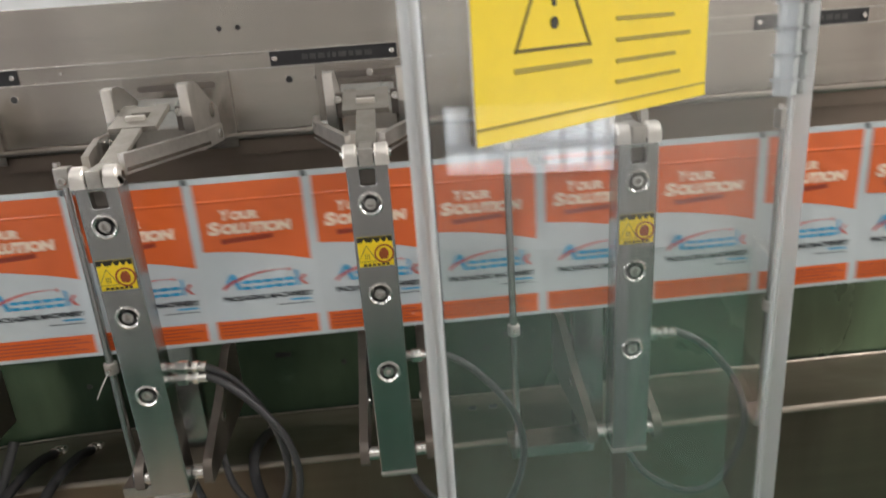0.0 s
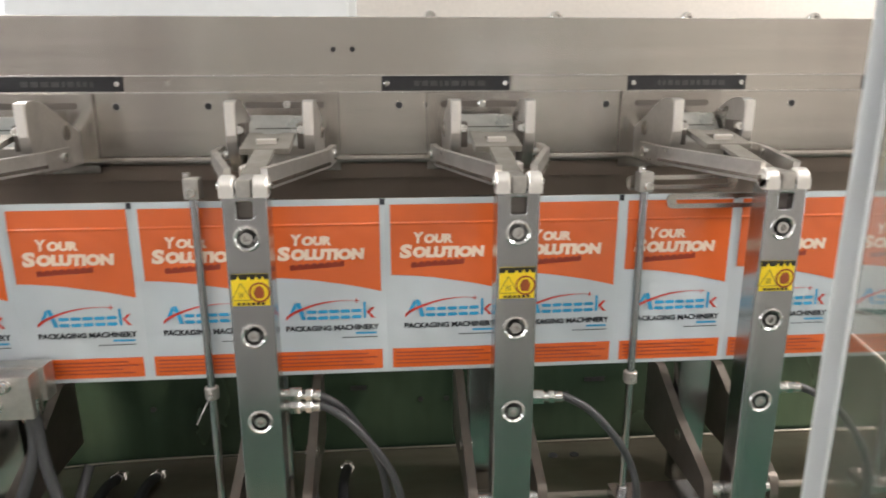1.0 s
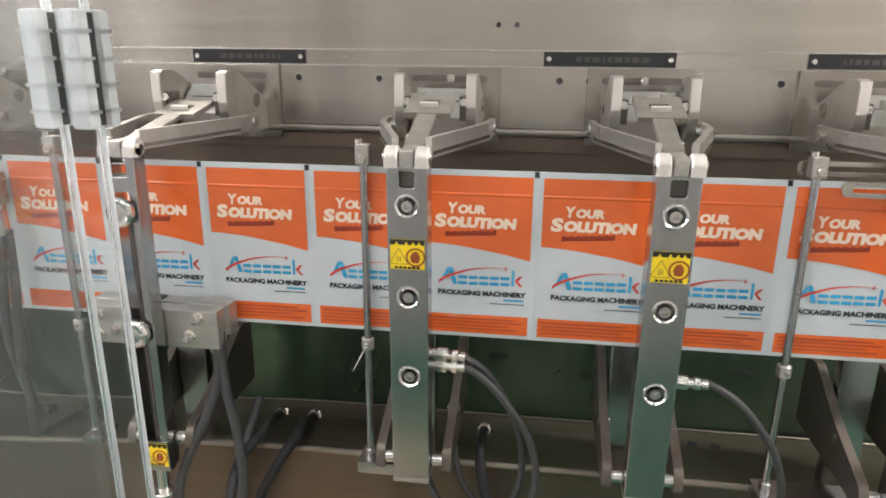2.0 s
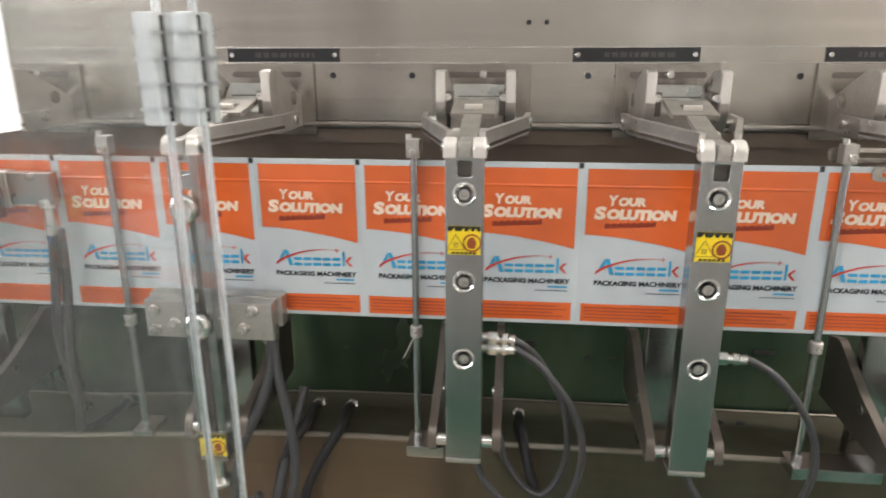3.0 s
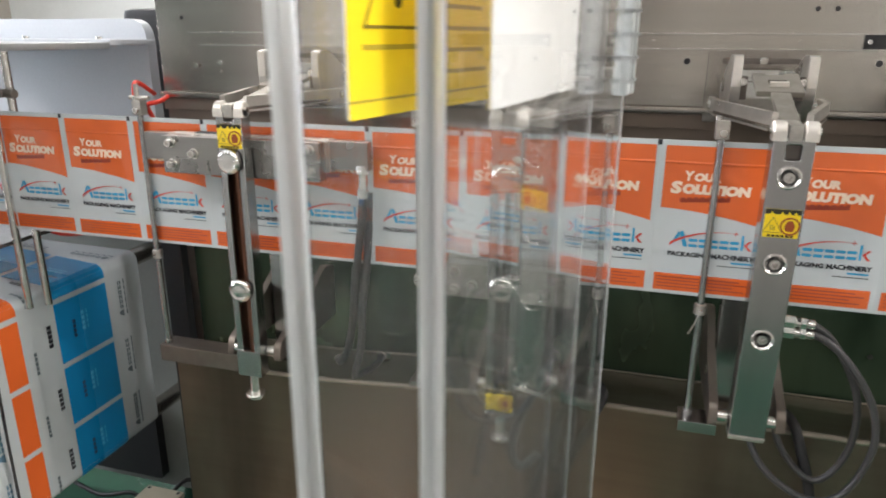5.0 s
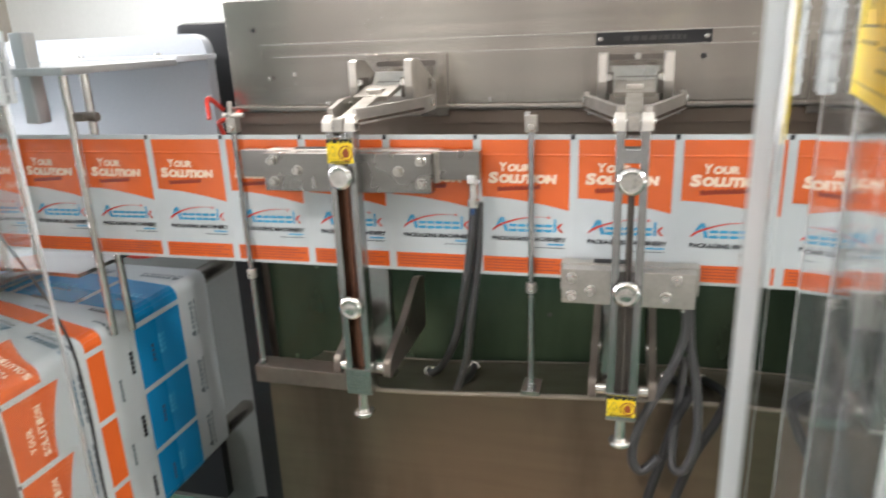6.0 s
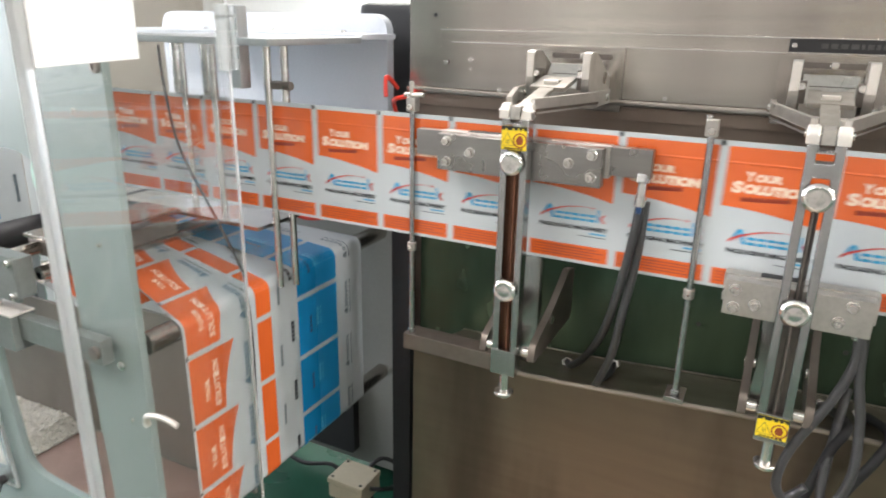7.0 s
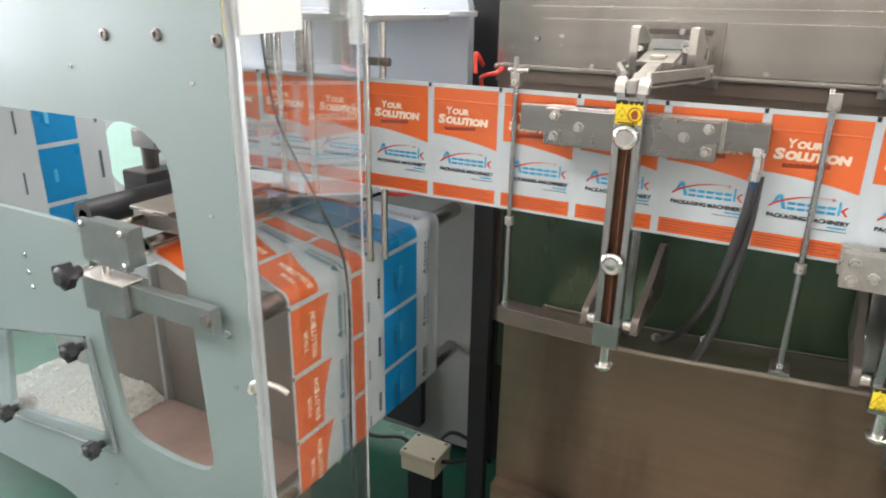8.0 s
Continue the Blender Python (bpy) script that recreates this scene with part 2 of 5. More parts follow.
# ---------------- building blocks ----------------
class Shape:
    """Vertices and faces gathered for one mesh."""

    def __init__(self):
        self.v, self.f = [], []

    def add(self, verts, faces):
        n = len(self.v)
        self.v += [tuple(p) for p in verts]
        self.f += [tuple(i + n for i in face) for face in faces]
        return self

    def join(self, other):
        return self.add(other.v, other.f)

    def box(self, x0, x1, y0, y1, z0, z1, bevel=0.0, turn=None):
        bm = bmesh.new()
        bmesh.ops.create_cube(bm, size=1)
        for p in bm.verts:
            p.co = Vector((x0 + (p.co.x + 0.5) * (x1 - x0), y0 + (p.co.y + 0.5) * (y1 - y0), z0 + (p.co.z + 0.5) * (z1 - z0)))
        if bevel:
            bmesh.ops.bevel(bm, geom=bm.edges[:], offset=bevel, segments=2, affect="EDGES", profile=0.6)
        bm.verts.index_update()
        self.add([(turn @ p.co) if turn else p.co for p in bm.verts], [[p.index for p in f.verts] for f in bm.faces])
        bm.free()
        return self

    def rings(self, centres, frames, radii, n, caps=True):
        base = len(self.v)
        for c, (a, b), r in zip(centres, frames, radii):
            for k in range(n):
                w = 2 * math.pi * k / n
                self.v.append(tuple(c + a * (r * math.cos(w)) + b * (r * math.sin(w))))
        for j in range(len(centres) - 1):
            for k in range(n):
                p, q = base + j * n + k, base + j * n + (k + 1) % n
                self.f.append((p, q, q + n, p + n))
        if caps and (radii[0] != radii[-1] or centres[0] != centres[-1]):
            self.f.append(tuple(base + k for k in reversed(range(n))))
            self.f.append(tuple(base + (len(centres) - 1) * n + k for k in range(n)))
        return self

    def lathe(self, p0, p1, profile, n=20):
        """profile: (share of the way from p0 to p1, radius)."""
        p0, p1 = Vector(p0), Vector(p1)
        d = (p1 - p0).normalized()
        a = d.orthogonal().normalized()
        b = d.cross(a)
        return self.rings([p0.lerp(p1, s) for s, _ in profile], [(a, b)] * len(profile), [r for _, r in profile], n)

    def cyl(self, p0, p1, r, n=20, bevel=0.0):
        length = (Vector(p1) - Vector(p0)).length
        e = min(0.4, bevel / length) if bevel else 0
        prof = [(0, r - bevel), (e, r), (1 - e, r), (1, r - bevel)] if bevel else [(0, r), (1, r)]
        return self.lathe(p0, p1, prof, n)

    def tube(self, points, r, n=10, steps=8):
        pts = [Vector(p) for p in points]
        line = []
        for i in range(len(pts) - 1):
            a, b, c, d = pts[max(0, i - 1)], pts[i], pts[i + 1], pts[min(len(pts) - 1, i + 2)]
            for k in range(steps):
                t = k / steps
                line.append(0.5 * ((2 * b) + (c - a) * t + (2 * a - 5 * b + 4 * c - d) * t**2 + (3 * b - a - 3 * c + d) * t**3))
        line.append(pts[-1])
        frames, a = [], None
        for i in range(len(line)):
            d = (line[min(i + 1, len(line) - 1)] - line[max(i - 1, 0)]).normalized()
            a = d.orthogonal().normalized() if a is None else (a - d * a.dot(d)).normalized()
            frames.append((a, d.cross(a)))
        return self.rings(line, frames, [r] * len(line), n)

    def prism(self, outline, axis, lo, hi):
        """A flat outline pushed along an axis. outline: pairs in the other two axes, in order."""
        def at(p, h):
            return {"x": (h, p[0], p[1]), "y": (p[0], h, p[1]), "z": (p[0], p[1], h)}[axis]
        n = len(outline)
        verts = [at(p, lo) for p in outline] + [at(p, hi) for p in outline]
        area = sum(outline[i][0] * outline[(i + 1) % n][1] - outline[(i + 1) % n][0] * outline[i][1] for i in range(n))
        flip = (area > 0) == (axis != "y")
        faces = [tuple(range(n)) if not flip else tuple(reversed(range(n))),
                 tuple(n + i for i in (reversed(range(n)) if not flip else range(n)))]
        for i in range(n):
            j = (i + 1) % n
            faces.append((i, j, n + j, n + i) if flip else (j, i, n + i, n + j))
        return self.add(verts, faces)

    def grid(self, fn, nu, nv):
        """A sheet from fn(u, v), both from 0 to 1."""
        verts = [fn(i / nu, j / nv) for j in range(nv + 1) for i in range(nu + 1)]
        w = nu + 1
        return self.add(verts, [(j * w + i, (j + 1) * w + i, (j + 1) * w + i + 1, j * w + i + 1) for j in range(nv) for i in range(nu)])

    def mesh(self, name, mat, angle=38):
        me = bpy.data.meshes.new(name)
        me.from_pydata(self.v, [], self.f)
        me.materials.append(mat)
        me.polygons.foreach_set("use_smooth", [True] * len(me.polygons))
        me.update()
        # corner normals weighted by area, so that flat faces stay flat between their rounded edges
        limit = math.cos(radians(angle))
        norms = [f.normal.copy() for f in me.polygons]
        areas = [f.area for f in me.polygons]
        round_about = [[] for _ in me.vertices]
        for f in me.polygons:
            for k in f.vertices:
                round_about[k].append(f.index)
        split = []
        for f in me.polygons:
            for k in f.vertices:
                n = Vector((0, 0, 0))
                for g in round_about[k]:
                    if norms[g].dot(norms[f.index]) > limit:
                        n += norms[g] * areas[g]
                split.append(tuple(n.normalized() if n.length > 0 else norms[f.index]))
        me.normals_split_custom_set(split)
        me.update()
        return me


def part(name, shape, mat, parent, label="", at=None):
    me = shape if isinstance(shape, bpy.types.Mesh) else shape.mesh(name, mat)
    o = new(name, me)
    o.parent = parent
    if at is not None:
        o.matrix_basis = at
    if label:
        o["label"] = label
    return o


def thing(name, label, category, at=None, group="", kind=""):
    o = new(name)
    o.empty_display_size = 0.05
    if at is not None:
        o.matrix_basis = at
    return tagged(o, label, category, group, kind)


def single(name, shape, mat, label, category="", kind="", group="", at=None):
    o = part(name, shape, mat, None, "", at)
    return tagged(o, label, category, group, kind)


def letters(body, size, squeeze=1.0, slant=0.0, bold=0.0, align="LEFT"):
    """Flat letters as vertices (x, y) and faces."""
    cu = bpy.data.curves.new("letters", "FONT")
    cu.body, cu.size, cu.shear, cu.offset, cu.align_x, cu.resolution_u = body, size, slant, bold, align, 3
    o = bpy.data.objects.new("letters", cu)
    scene.collection.objects.link(o)
    bpy.context.view_layer.update()
    me = bpy.data.meshes.new_from_object(o.evaluated_get(bpy.context.evaluated_depsgraph_get()))
    verts = [(p.co.x * squeeze, p.co.y) for p in me.vertices]
    faces = [tuple(f.vertices) for f in me.polygons]
    bpy.data.objects.remove(o)
    bpy.data.curves.remove(cu)
    bpy.data.meshes.remove(me)
    return verts, faces


def plate_with_holes(outer, holes, axis, lo, hi, bevel=0.0):
    """A plate cut out of sheet: an outline with holes, pushed along an axis ('y')."""
    cu = bpy.data.curves.new("plate", "CURVE")
    cu.dimensions, cu.fill_mode, cu.extrude = "2D", "BOTH", (hi - lo) / 2 - bevel
    cu.bevel_depth, cu.offset, cu.bevel_resolution = bevel, -bevel, 2
    for line in (outer, *holes):
        sp = cu.splines.new("POLY")
        sp.points.add(len(line) - 1)
        for p, (a, b) in zip(sp.points, line):
            p.co = (a, b, 0, 1)
        sp.use_cyclic_u = True
    o = bpy.data.objects.new("plate", cu)
    scene.collection.objects.link(o)
    bpy.context.view_layer.update()
    me = bpy.data.meshes.new_from_object(o.evaluated_get(bpy.context.evaluated_depsgraph_get()))
    sh = Shape()
    sh.add([(p.co.x, (lo + hi) / 2 - p.co.z, p.co.y) for p in me.vertices], [tuple(f.vertices) for f in me.polygons])
    bpy.data.objects.remove(o)
    bpy.data.curves.remove(cu)
    bpy.data.meshes.remove(me)
    return sh


def rounded(points, r, n=6):
    """An outline with its corners rounded; r: one radius, or one for each corner."""
    out, count = [], len(points)
    for i, p in enumerate(points):
        rad = r[i] if isinstance(r, (list, tuple)) else r
        p = Vector(p)
        a, b = Vector(points[i - 1]) - p, Vector(points[(i + 1) % count]) - p
        if rad <= 0:
            out.append(tuple(p))
            continue
        e = min(rad, a.length * 0.48, b.length * 0.48)
        a, b = p + a.normalized() * e, p + b.normalized() * e
        for k in range(n + 1):
            t = k / n
            q = a * (1 - t) ** 2 + p * 2 * t * (1 - t) + b * t**2
            out.append(tuple(q))
    return out


def bolt_shape(at, way, r=0.006, head=0.006, washer=0.0):
    """A socket-head screw, its hollow shown by a ring and a sunk disc."""
    sh, at, way = Shape(), Vector(at), Vector(way).normalized()
    if washer:
        sh.lathe(at, at + way * 0.0022, [(0, washer), (0.7, washer), (1, washer * 0.94)], 24)
    a = at + way * (0.002 if washer else 0)
    sh.lathe(a, a + way * head, [(0, r), (0.8, r), (1, r * 0.86), (1, r * 0.5), (0.45, r * 0.46), (0.45, 0.0001)], 16)
    return sh


# ---------------- the hall ----------------
sh = Shape().box(-4.6, 4.6, -2.1, 3.4, -0.1, 0.0)
single("floor", sh, GREEN_FLOOR, "glossy green epoxy factory floor", "floor", "structure")
single("floor_aisle", Shape().box(-4.6, 4.6, -2.6, -2.1, -0.1, 0.0), AISLE, "grey painted aisle floor", "floor", "structure")
# Unseen patch of tan floor, added for the brown reflection in the apron.
single("floor_patch", Shape().box(-0.80, 0.30, -1.25, -0.02, 0.0, 0.004), TAN_FLOOR, "unseen worn tan floor patch, reflected brown in the apron", "floor", "structure")
single("ceiling", Shape().box(-4.6, 4.6, -2.6, 3.4, 3.3, 3.4), CONCRETE, "white painted hall ceiling", "ceiling", "structure")
single("wall_north", Shape().box(-4.6, 4.6, 3.4, 3.5, 0, 3.3), WHITE_WALL, "bright white painted hall wall", "wall", "structure")
single("wall_south", Shape().box(-4.6, 4.6, -2.7, -2.6, 0, 3.3), PALE_WALL, "pale grey painted hall wall", "wall", "structure")
# Unseen low windows, added for a far doorway's light reflected in the acrylic door.
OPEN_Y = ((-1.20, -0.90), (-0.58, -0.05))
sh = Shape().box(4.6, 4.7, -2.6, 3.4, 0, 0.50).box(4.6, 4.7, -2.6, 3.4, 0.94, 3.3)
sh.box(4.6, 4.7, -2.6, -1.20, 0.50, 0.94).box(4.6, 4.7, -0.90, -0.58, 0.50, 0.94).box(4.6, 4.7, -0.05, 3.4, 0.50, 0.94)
single("wall_east", sh, PALE_WALL, "pale grey hall wall, two low openings added for reflected light", "wall", "structure")
single("backdrop", Shape().box(4.85, 4.86, -1.6, 0.35, 0.2, 1.2), WINDOW_GLOW, "bright glow added for a far doorway's daylight", "sky", "structure")
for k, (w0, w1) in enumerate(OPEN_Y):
    win = thing("window_%d" % (k + 1), "aluminium window frame added in place of a far doorway", "window", pose(4.64, (w0 + w1) / 2, 0.50), "", "structure")
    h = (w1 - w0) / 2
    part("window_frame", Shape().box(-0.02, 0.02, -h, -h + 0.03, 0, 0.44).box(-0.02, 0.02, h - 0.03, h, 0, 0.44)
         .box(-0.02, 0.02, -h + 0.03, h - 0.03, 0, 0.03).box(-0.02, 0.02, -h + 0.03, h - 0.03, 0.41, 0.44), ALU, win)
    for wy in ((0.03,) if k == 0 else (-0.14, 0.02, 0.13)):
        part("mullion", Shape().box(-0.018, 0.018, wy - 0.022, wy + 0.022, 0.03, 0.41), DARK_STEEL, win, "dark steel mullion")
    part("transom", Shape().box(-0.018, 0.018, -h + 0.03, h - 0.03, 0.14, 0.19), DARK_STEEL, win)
sh = Shape().box(-4.7, -4.6, -2.6, 3.4, 0, 0.95).box(-4.7, -4.6, -2.6, 3.4, 2.85, 3.3)
sh.box(-4.7, -4.6, -2.6, -2.45, 0.95, 2.85).box(-4.7, -4.6, 0.45, 3.4, 0.95, 2.85)
single("wall_west", sh, GREY_WALL, "grey painted hall wall with a window opening", "wall", "structure")
single("backdrop", Shape().box(-4.86, -4.85, -3.4, 1.0, 0.7, 3.1), WINDOW_GLOW, "bright overcast daylight outside the window", "sky", "structure")


# Fixtures drawn at the places of the unseen lamps.
def unseen_ceiling_light(x, y):
    t = thing("unseen_ceiling_light", "unseen white ceiling luminaire, switched on, added to light the hall", "lamp", pose(x, y, 3.3), "hall luminaires")
    part("frame", Shape().box(-0.78, 0.78, -0.22, -0.2, -0.09, 0).box(-0.78, 0.78, 0.2, 0.22, -0.09, 0)
         .box(-0.78, -0.76, -0.2, 0.2, -0.09, 0).box(0.76, 0.78, -0.2, 0.2, -0.09, 0), ALU, t)
    part("diffuser", Shape().box(-0.755, 0.755, -0.195, 0.195, -0.05, -0.03), LAMP_FACE, t, "glowing white diffuser")


for lx, ly, _ in LAMPS:
    unseen_ceiling_light(lx, ly)

# ---------------- machine body ----------------
X0, X1 = -0.823, 2.30
body = thing("machine_body", "brushed stainless steel packaging machine housing with recess", "machine", pose(0, 0, 0))
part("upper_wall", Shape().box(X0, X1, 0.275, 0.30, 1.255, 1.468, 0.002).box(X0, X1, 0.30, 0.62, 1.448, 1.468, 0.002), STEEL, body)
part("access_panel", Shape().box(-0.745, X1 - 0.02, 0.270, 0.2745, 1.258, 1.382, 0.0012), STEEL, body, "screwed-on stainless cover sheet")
# Chrome strips stand in for the highlights caught by the sheet edges.
part("panel_edge", Shape().box(-0.745, X1 - 0.02, 0.2672, 0.2698, 1.3800, 1.3824, 0.0009), CHROME, body, "chrome strip for the highlight on the cover sheet's edge")
part("panel_edge", Shape().box(-0.715, X1 - 0.03, 0.2630, 0.2653, 1.3556, 1.3576, 0.0008), CHROME, body, "chrome strip for the highlight on the second sheet's edge")
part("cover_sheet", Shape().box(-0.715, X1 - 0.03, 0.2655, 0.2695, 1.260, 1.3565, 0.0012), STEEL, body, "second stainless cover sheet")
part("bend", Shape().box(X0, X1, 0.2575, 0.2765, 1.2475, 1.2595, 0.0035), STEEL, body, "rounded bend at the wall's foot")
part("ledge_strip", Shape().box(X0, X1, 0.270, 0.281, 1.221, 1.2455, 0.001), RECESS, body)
part("recess_back", Shape().box(X0, X1, 0.282, 0.290, 0.62, 1.2455), RECESS, body, "steel back of the recess, brown reflection in its colour")
part("inner_sheet", Shape().box(-0.79, X1, 0.272, 0.2795, 0.50, 0.925, 0.002), INNER, body, "inner steel sheet under the web, green floor reflection in its colour")
for hx, hw in ((0.46, 0.014), (0.88, 0.018), (0.73, 0.014)):
    part("slot_hole", Shape().box(hx - hw, hx + hw, 0.2705, 0.2725, 0.849, 0.857), BLACK, body)
for hx in (0.11, 0.568, 0.614, 0.66, -0.15, 0.83):
    part("screw_hole", Shape().cyl((hx, 0.2705, 0.827), (hx, 0.2725, 0.827), 0.0048, 12), BLACK, body)
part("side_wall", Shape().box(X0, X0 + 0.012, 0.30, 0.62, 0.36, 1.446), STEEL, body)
part("corner_post", Shape().box(-0.848, -0.796, 0.232, 0.258, 0.0, 1.20, 0.004), BLACK, body, "black upright corner post")


def apron_z(x):
    return 0.758 + 0.036 * min(1.0, max(0.0, (x + 0.45) / 0.55))


def along(u):
    return -0.668 + (X1 + 0.668) * u


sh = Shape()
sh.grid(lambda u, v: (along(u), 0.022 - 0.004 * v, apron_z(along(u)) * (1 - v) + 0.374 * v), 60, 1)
part("apron", sh, APRON, body, "stainless lower apron sheet, shade and reflections in its colour")
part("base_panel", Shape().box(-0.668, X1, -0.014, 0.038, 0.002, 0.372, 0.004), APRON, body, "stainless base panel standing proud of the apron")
sh = Shape().grid(lambda u, v: (along(u), 0.024 + 0.240 * v, apron_z(along(u)) - 0.002 - 0.058 * v), 60, 1)
part("sloped_shelf", sh, KICK, body, "stainless shelf sloping down behind the apron's edge")
part("shelf_edge", Shape().tube([(along(k / 12), 0.264, apron_z(along(k / 12)) - 0.057) for k in range(13)], 0.0016, 6, 4), LIP, body, "folded edge of the shelf, its light line in the colour")
part("apron_lip", Shape().tube([(along(k / 12), 0.022, apron_z(along(k / 12))) for k in range(13)], 0.0050, 8, 4), LIP, body, "rounded bend along the apron, its highlight in the colour")
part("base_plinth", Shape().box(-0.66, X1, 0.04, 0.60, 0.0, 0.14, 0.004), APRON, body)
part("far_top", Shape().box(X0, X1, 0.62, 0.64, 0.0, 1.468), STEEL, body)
for hx in (0.112, 0.248, 0.291, 0.539, 0.585, 0.87, 1.18):
    part("screw_hole", Shape().cyl((hx, 0.2650, 1.336), (hx, 0.2658, 1.336), 0.0052, 14), BLACK, body)
    part("hole_rim", Shape().lathe((hx, 0.2656, 1.336), (hx, 0.2646, 1.336), [(0, 0.0052), (1, 0.0054), (0.9, 0.0066), (0, 0.0070), (0, 0.0052)], 18), CHROME, body)
for hx, hz, hr in ((0.44, 1.42, 0.004), (0.469, 1.42, 0.004), (-0.76, 1.41, 0.004)):
    part("screw_hole", Shape().cyl((hx, 0.2745, hz), (hx, 0.2755, hz), hr, 12), BLACK, body)
for hx in (0.789, 0.826):
    part("screw_hole", Shape().cyl((hx, 0.190, 0.7520), (hx, 0.190, 0.7545), 0.0078, 14), BLACK, body)
for hx, hz in ((-0.728, 1.314), (-0.267, 1.266), (0.30, 1.266), (-0.670, 1.321), (-0.670, 1.303), (-0.601, 1.263), (0.42, 1.37), (0.19, 1.37), (0.80, 1.37)):
    part("screw", bolt_shape((hx, 0.270 if hz > 1.357 else 0.2655, hz), (0, -1, 0), (0.0028 if hz > 1.357 else 0.005) if hz != 1.303 else 0.003, 0.003), CHROME, body)


def name_plate(x0, x1):
    t = thing("name_plate", "black engraved station name plate riveted to the steel wall", "sign", pose((x0 + x1) / 2, 0.269, 1.369), "station plates")
    w = (x1 - x0) / 2
    part("plate", Shape().box(-w, w, -0.0015, 0.0008, -0.011, 0.011, 0.0006), BLACK_PLATE, t)
    for sx in (-w + 0.008, w - 0.008):
        part("rivet", bolt_shape((sx, -0.0015, 0), (0, -1, 0), 0.004, 0.0025), CHROME, t)
    sh = Shape()
    rnd = random.Random(int((x0 + 5) * 100))
    x = -w * 0.5
    while x < w * 0.55:
        ln = rnd.uniform(0.004, 0.012)
        sh.box(x, x + ln, -0.0021, -0.0014, -0.004, 0.004)
        x += ln + 0.004
    tagged(part("engraving", sh, BLACK_MARK, t, "dim engraved marks"), kind="stuff")


for x0, x1 in ((-0.072, 0.124), (0.513, 0.714), (0.905, 1.10), (-0.93 + 1.52 + 0.71, 1.50)):
    name_plate(x0, x1)


# ---------------- pouch web ----------------
PITCH, TALL, TOP = 0.15, 0.229, 1.238


def swell(u, v):
    """How far the pouch front stands out of the web's plane at u across and v down."""
    a = max(0.0, math.sin(math.pi * u / PITCH)) ** 0.6 * max(0.0, math.sin(math.pi * min(1, max(0, v / TALL)))) ** 0.5
    return 0.0012 + 0.0016 * a + (0.0007 * math.sin(55 * u + 30 * v) + 0.00035 * math.sin(140 * u - 95 * v + 2 * math.sin(60 * v))) * a


def on_pouch(u, v, lift=0.0004):
    return (u, -swell(u, v) - lift, -v)


def print_patch(u0, u1, top, low, nu=12, nv=6, lift=0.0004):
    sh = Shape()
    return sh.grid(lambda a, b: on_pouch(u0 + (u1 - u0) * a, top(u0 + (u1 - u0) * a) * (1 - b) + low(u0 + (u1 - u0) * a) * b, lift), nu, nv)


def print_letters(body, size, u, v, squeeze=1.0, slant=0.0, bold=0.0, lift=0.0008, width=None):
    verts, faces = letters(body, size, squeeze, slant, bold)
    lo, hi = min(x for x, _ in verts), max(x for x, _ in verts)
    k = width / (hi - lo) if width else 1.0
    return Shape().add([on_pouch(u + (x - lo) * k, v - y, lift) for x, y in verts], faces)


def bar(u0, u1, v0, v1, lift=0.0008, tilt=0.0, n=4):
    return print_patch(u0, u1, lambda u: v0 - tilt * (u - u0), lambda u: v1 - tilt * (u - u0), n, 1, lift)


def wave(u):
    x = (u - 0.007) / 0.137
    return 0.0975 + 0.004 * x + 0.017 * x * x


def lu(u):
    return 0.0235 + (u - 0.012) * 0.985


def flat_print(points, lift=0.0008):
    """A plain outline printed on the pouch; points: (u, v) of the mark, before its place on the pouch."""
    return Shape().add([on_pouch(lu(p), q - 0.006, lift) for p, q in points], [tuple(range(len(points)))])


def logo_blue():
    """The blue mark, as two slanted bars, two rows of plain blocks and an upright bar."""
    sh = flat_print([(0.0250, 0.1365), (0.0305, 0.1365), (0.0375, 0.1595), (0.0315, 0.1595)])
    sh.join(flat_print([(0.0240, 0.1365), (0.0262, 0.1420), (0.0178, 0.1560), (0.0140, 0.1560)]))
    for k in range(5):
        u = 0.0385 + 0.0142 * k
        for v, h in ((0.1468, 0.0044), (0.1550, 0.0044)):
            sh.join(flat_print(rounded([(u, v), (u + 0.0124, v), (u + 0.0124, v + h), (u, v + h)], 0.0018, 3)))
    sh.join(flat_print([(0.1105, 0.1375), (0.1137, 0.1375), (0.1137, 0.1595), (0.1105, 0.1595)]))
    return sh


def logo_red():
    sh = Shape()
    for k in range(16):
        a, b = k / 16, (k + 1) / 16
        def arc(t, w):
            return on_pouch(lu(0.012 + 0.088 * t), 0.1535 - 0.0245 * math.sin(math.pi * 0.58 * t) ** 0.75 - w, 0.0011)
        w0, w1 = 0.0040 * (1 - a) ** 1.3 + 0.0004, 0.0040 * (1 - b) ** 1.3 + 0.0004
        sh.add([arc(a, 0), arc(b, 0), arc(b, w1), arc(a, w0)], [(0, 1, 2, 3)])
    sh.join(flat_print([(0.1145, 0.1515), (0.1210, 0.1450), (0.1250, 0.1450), (0.1185, 0.1520), (0.1255, 0.1595), (0.1213, 0.1595)], 0.0009))
    sh.join(flat_print([(0.0985, 0.1352), (0.1055, 0.1352), (0.1055, 0.1363), (0.0985, 0.1363)], 0.0009))
    sh.join(flat_print([(0.1015, 0.1325), (0.1026, 0.1325), (0.1026, 0.1390), (0.1015, 0.1390)], 0.0010))
    return sh


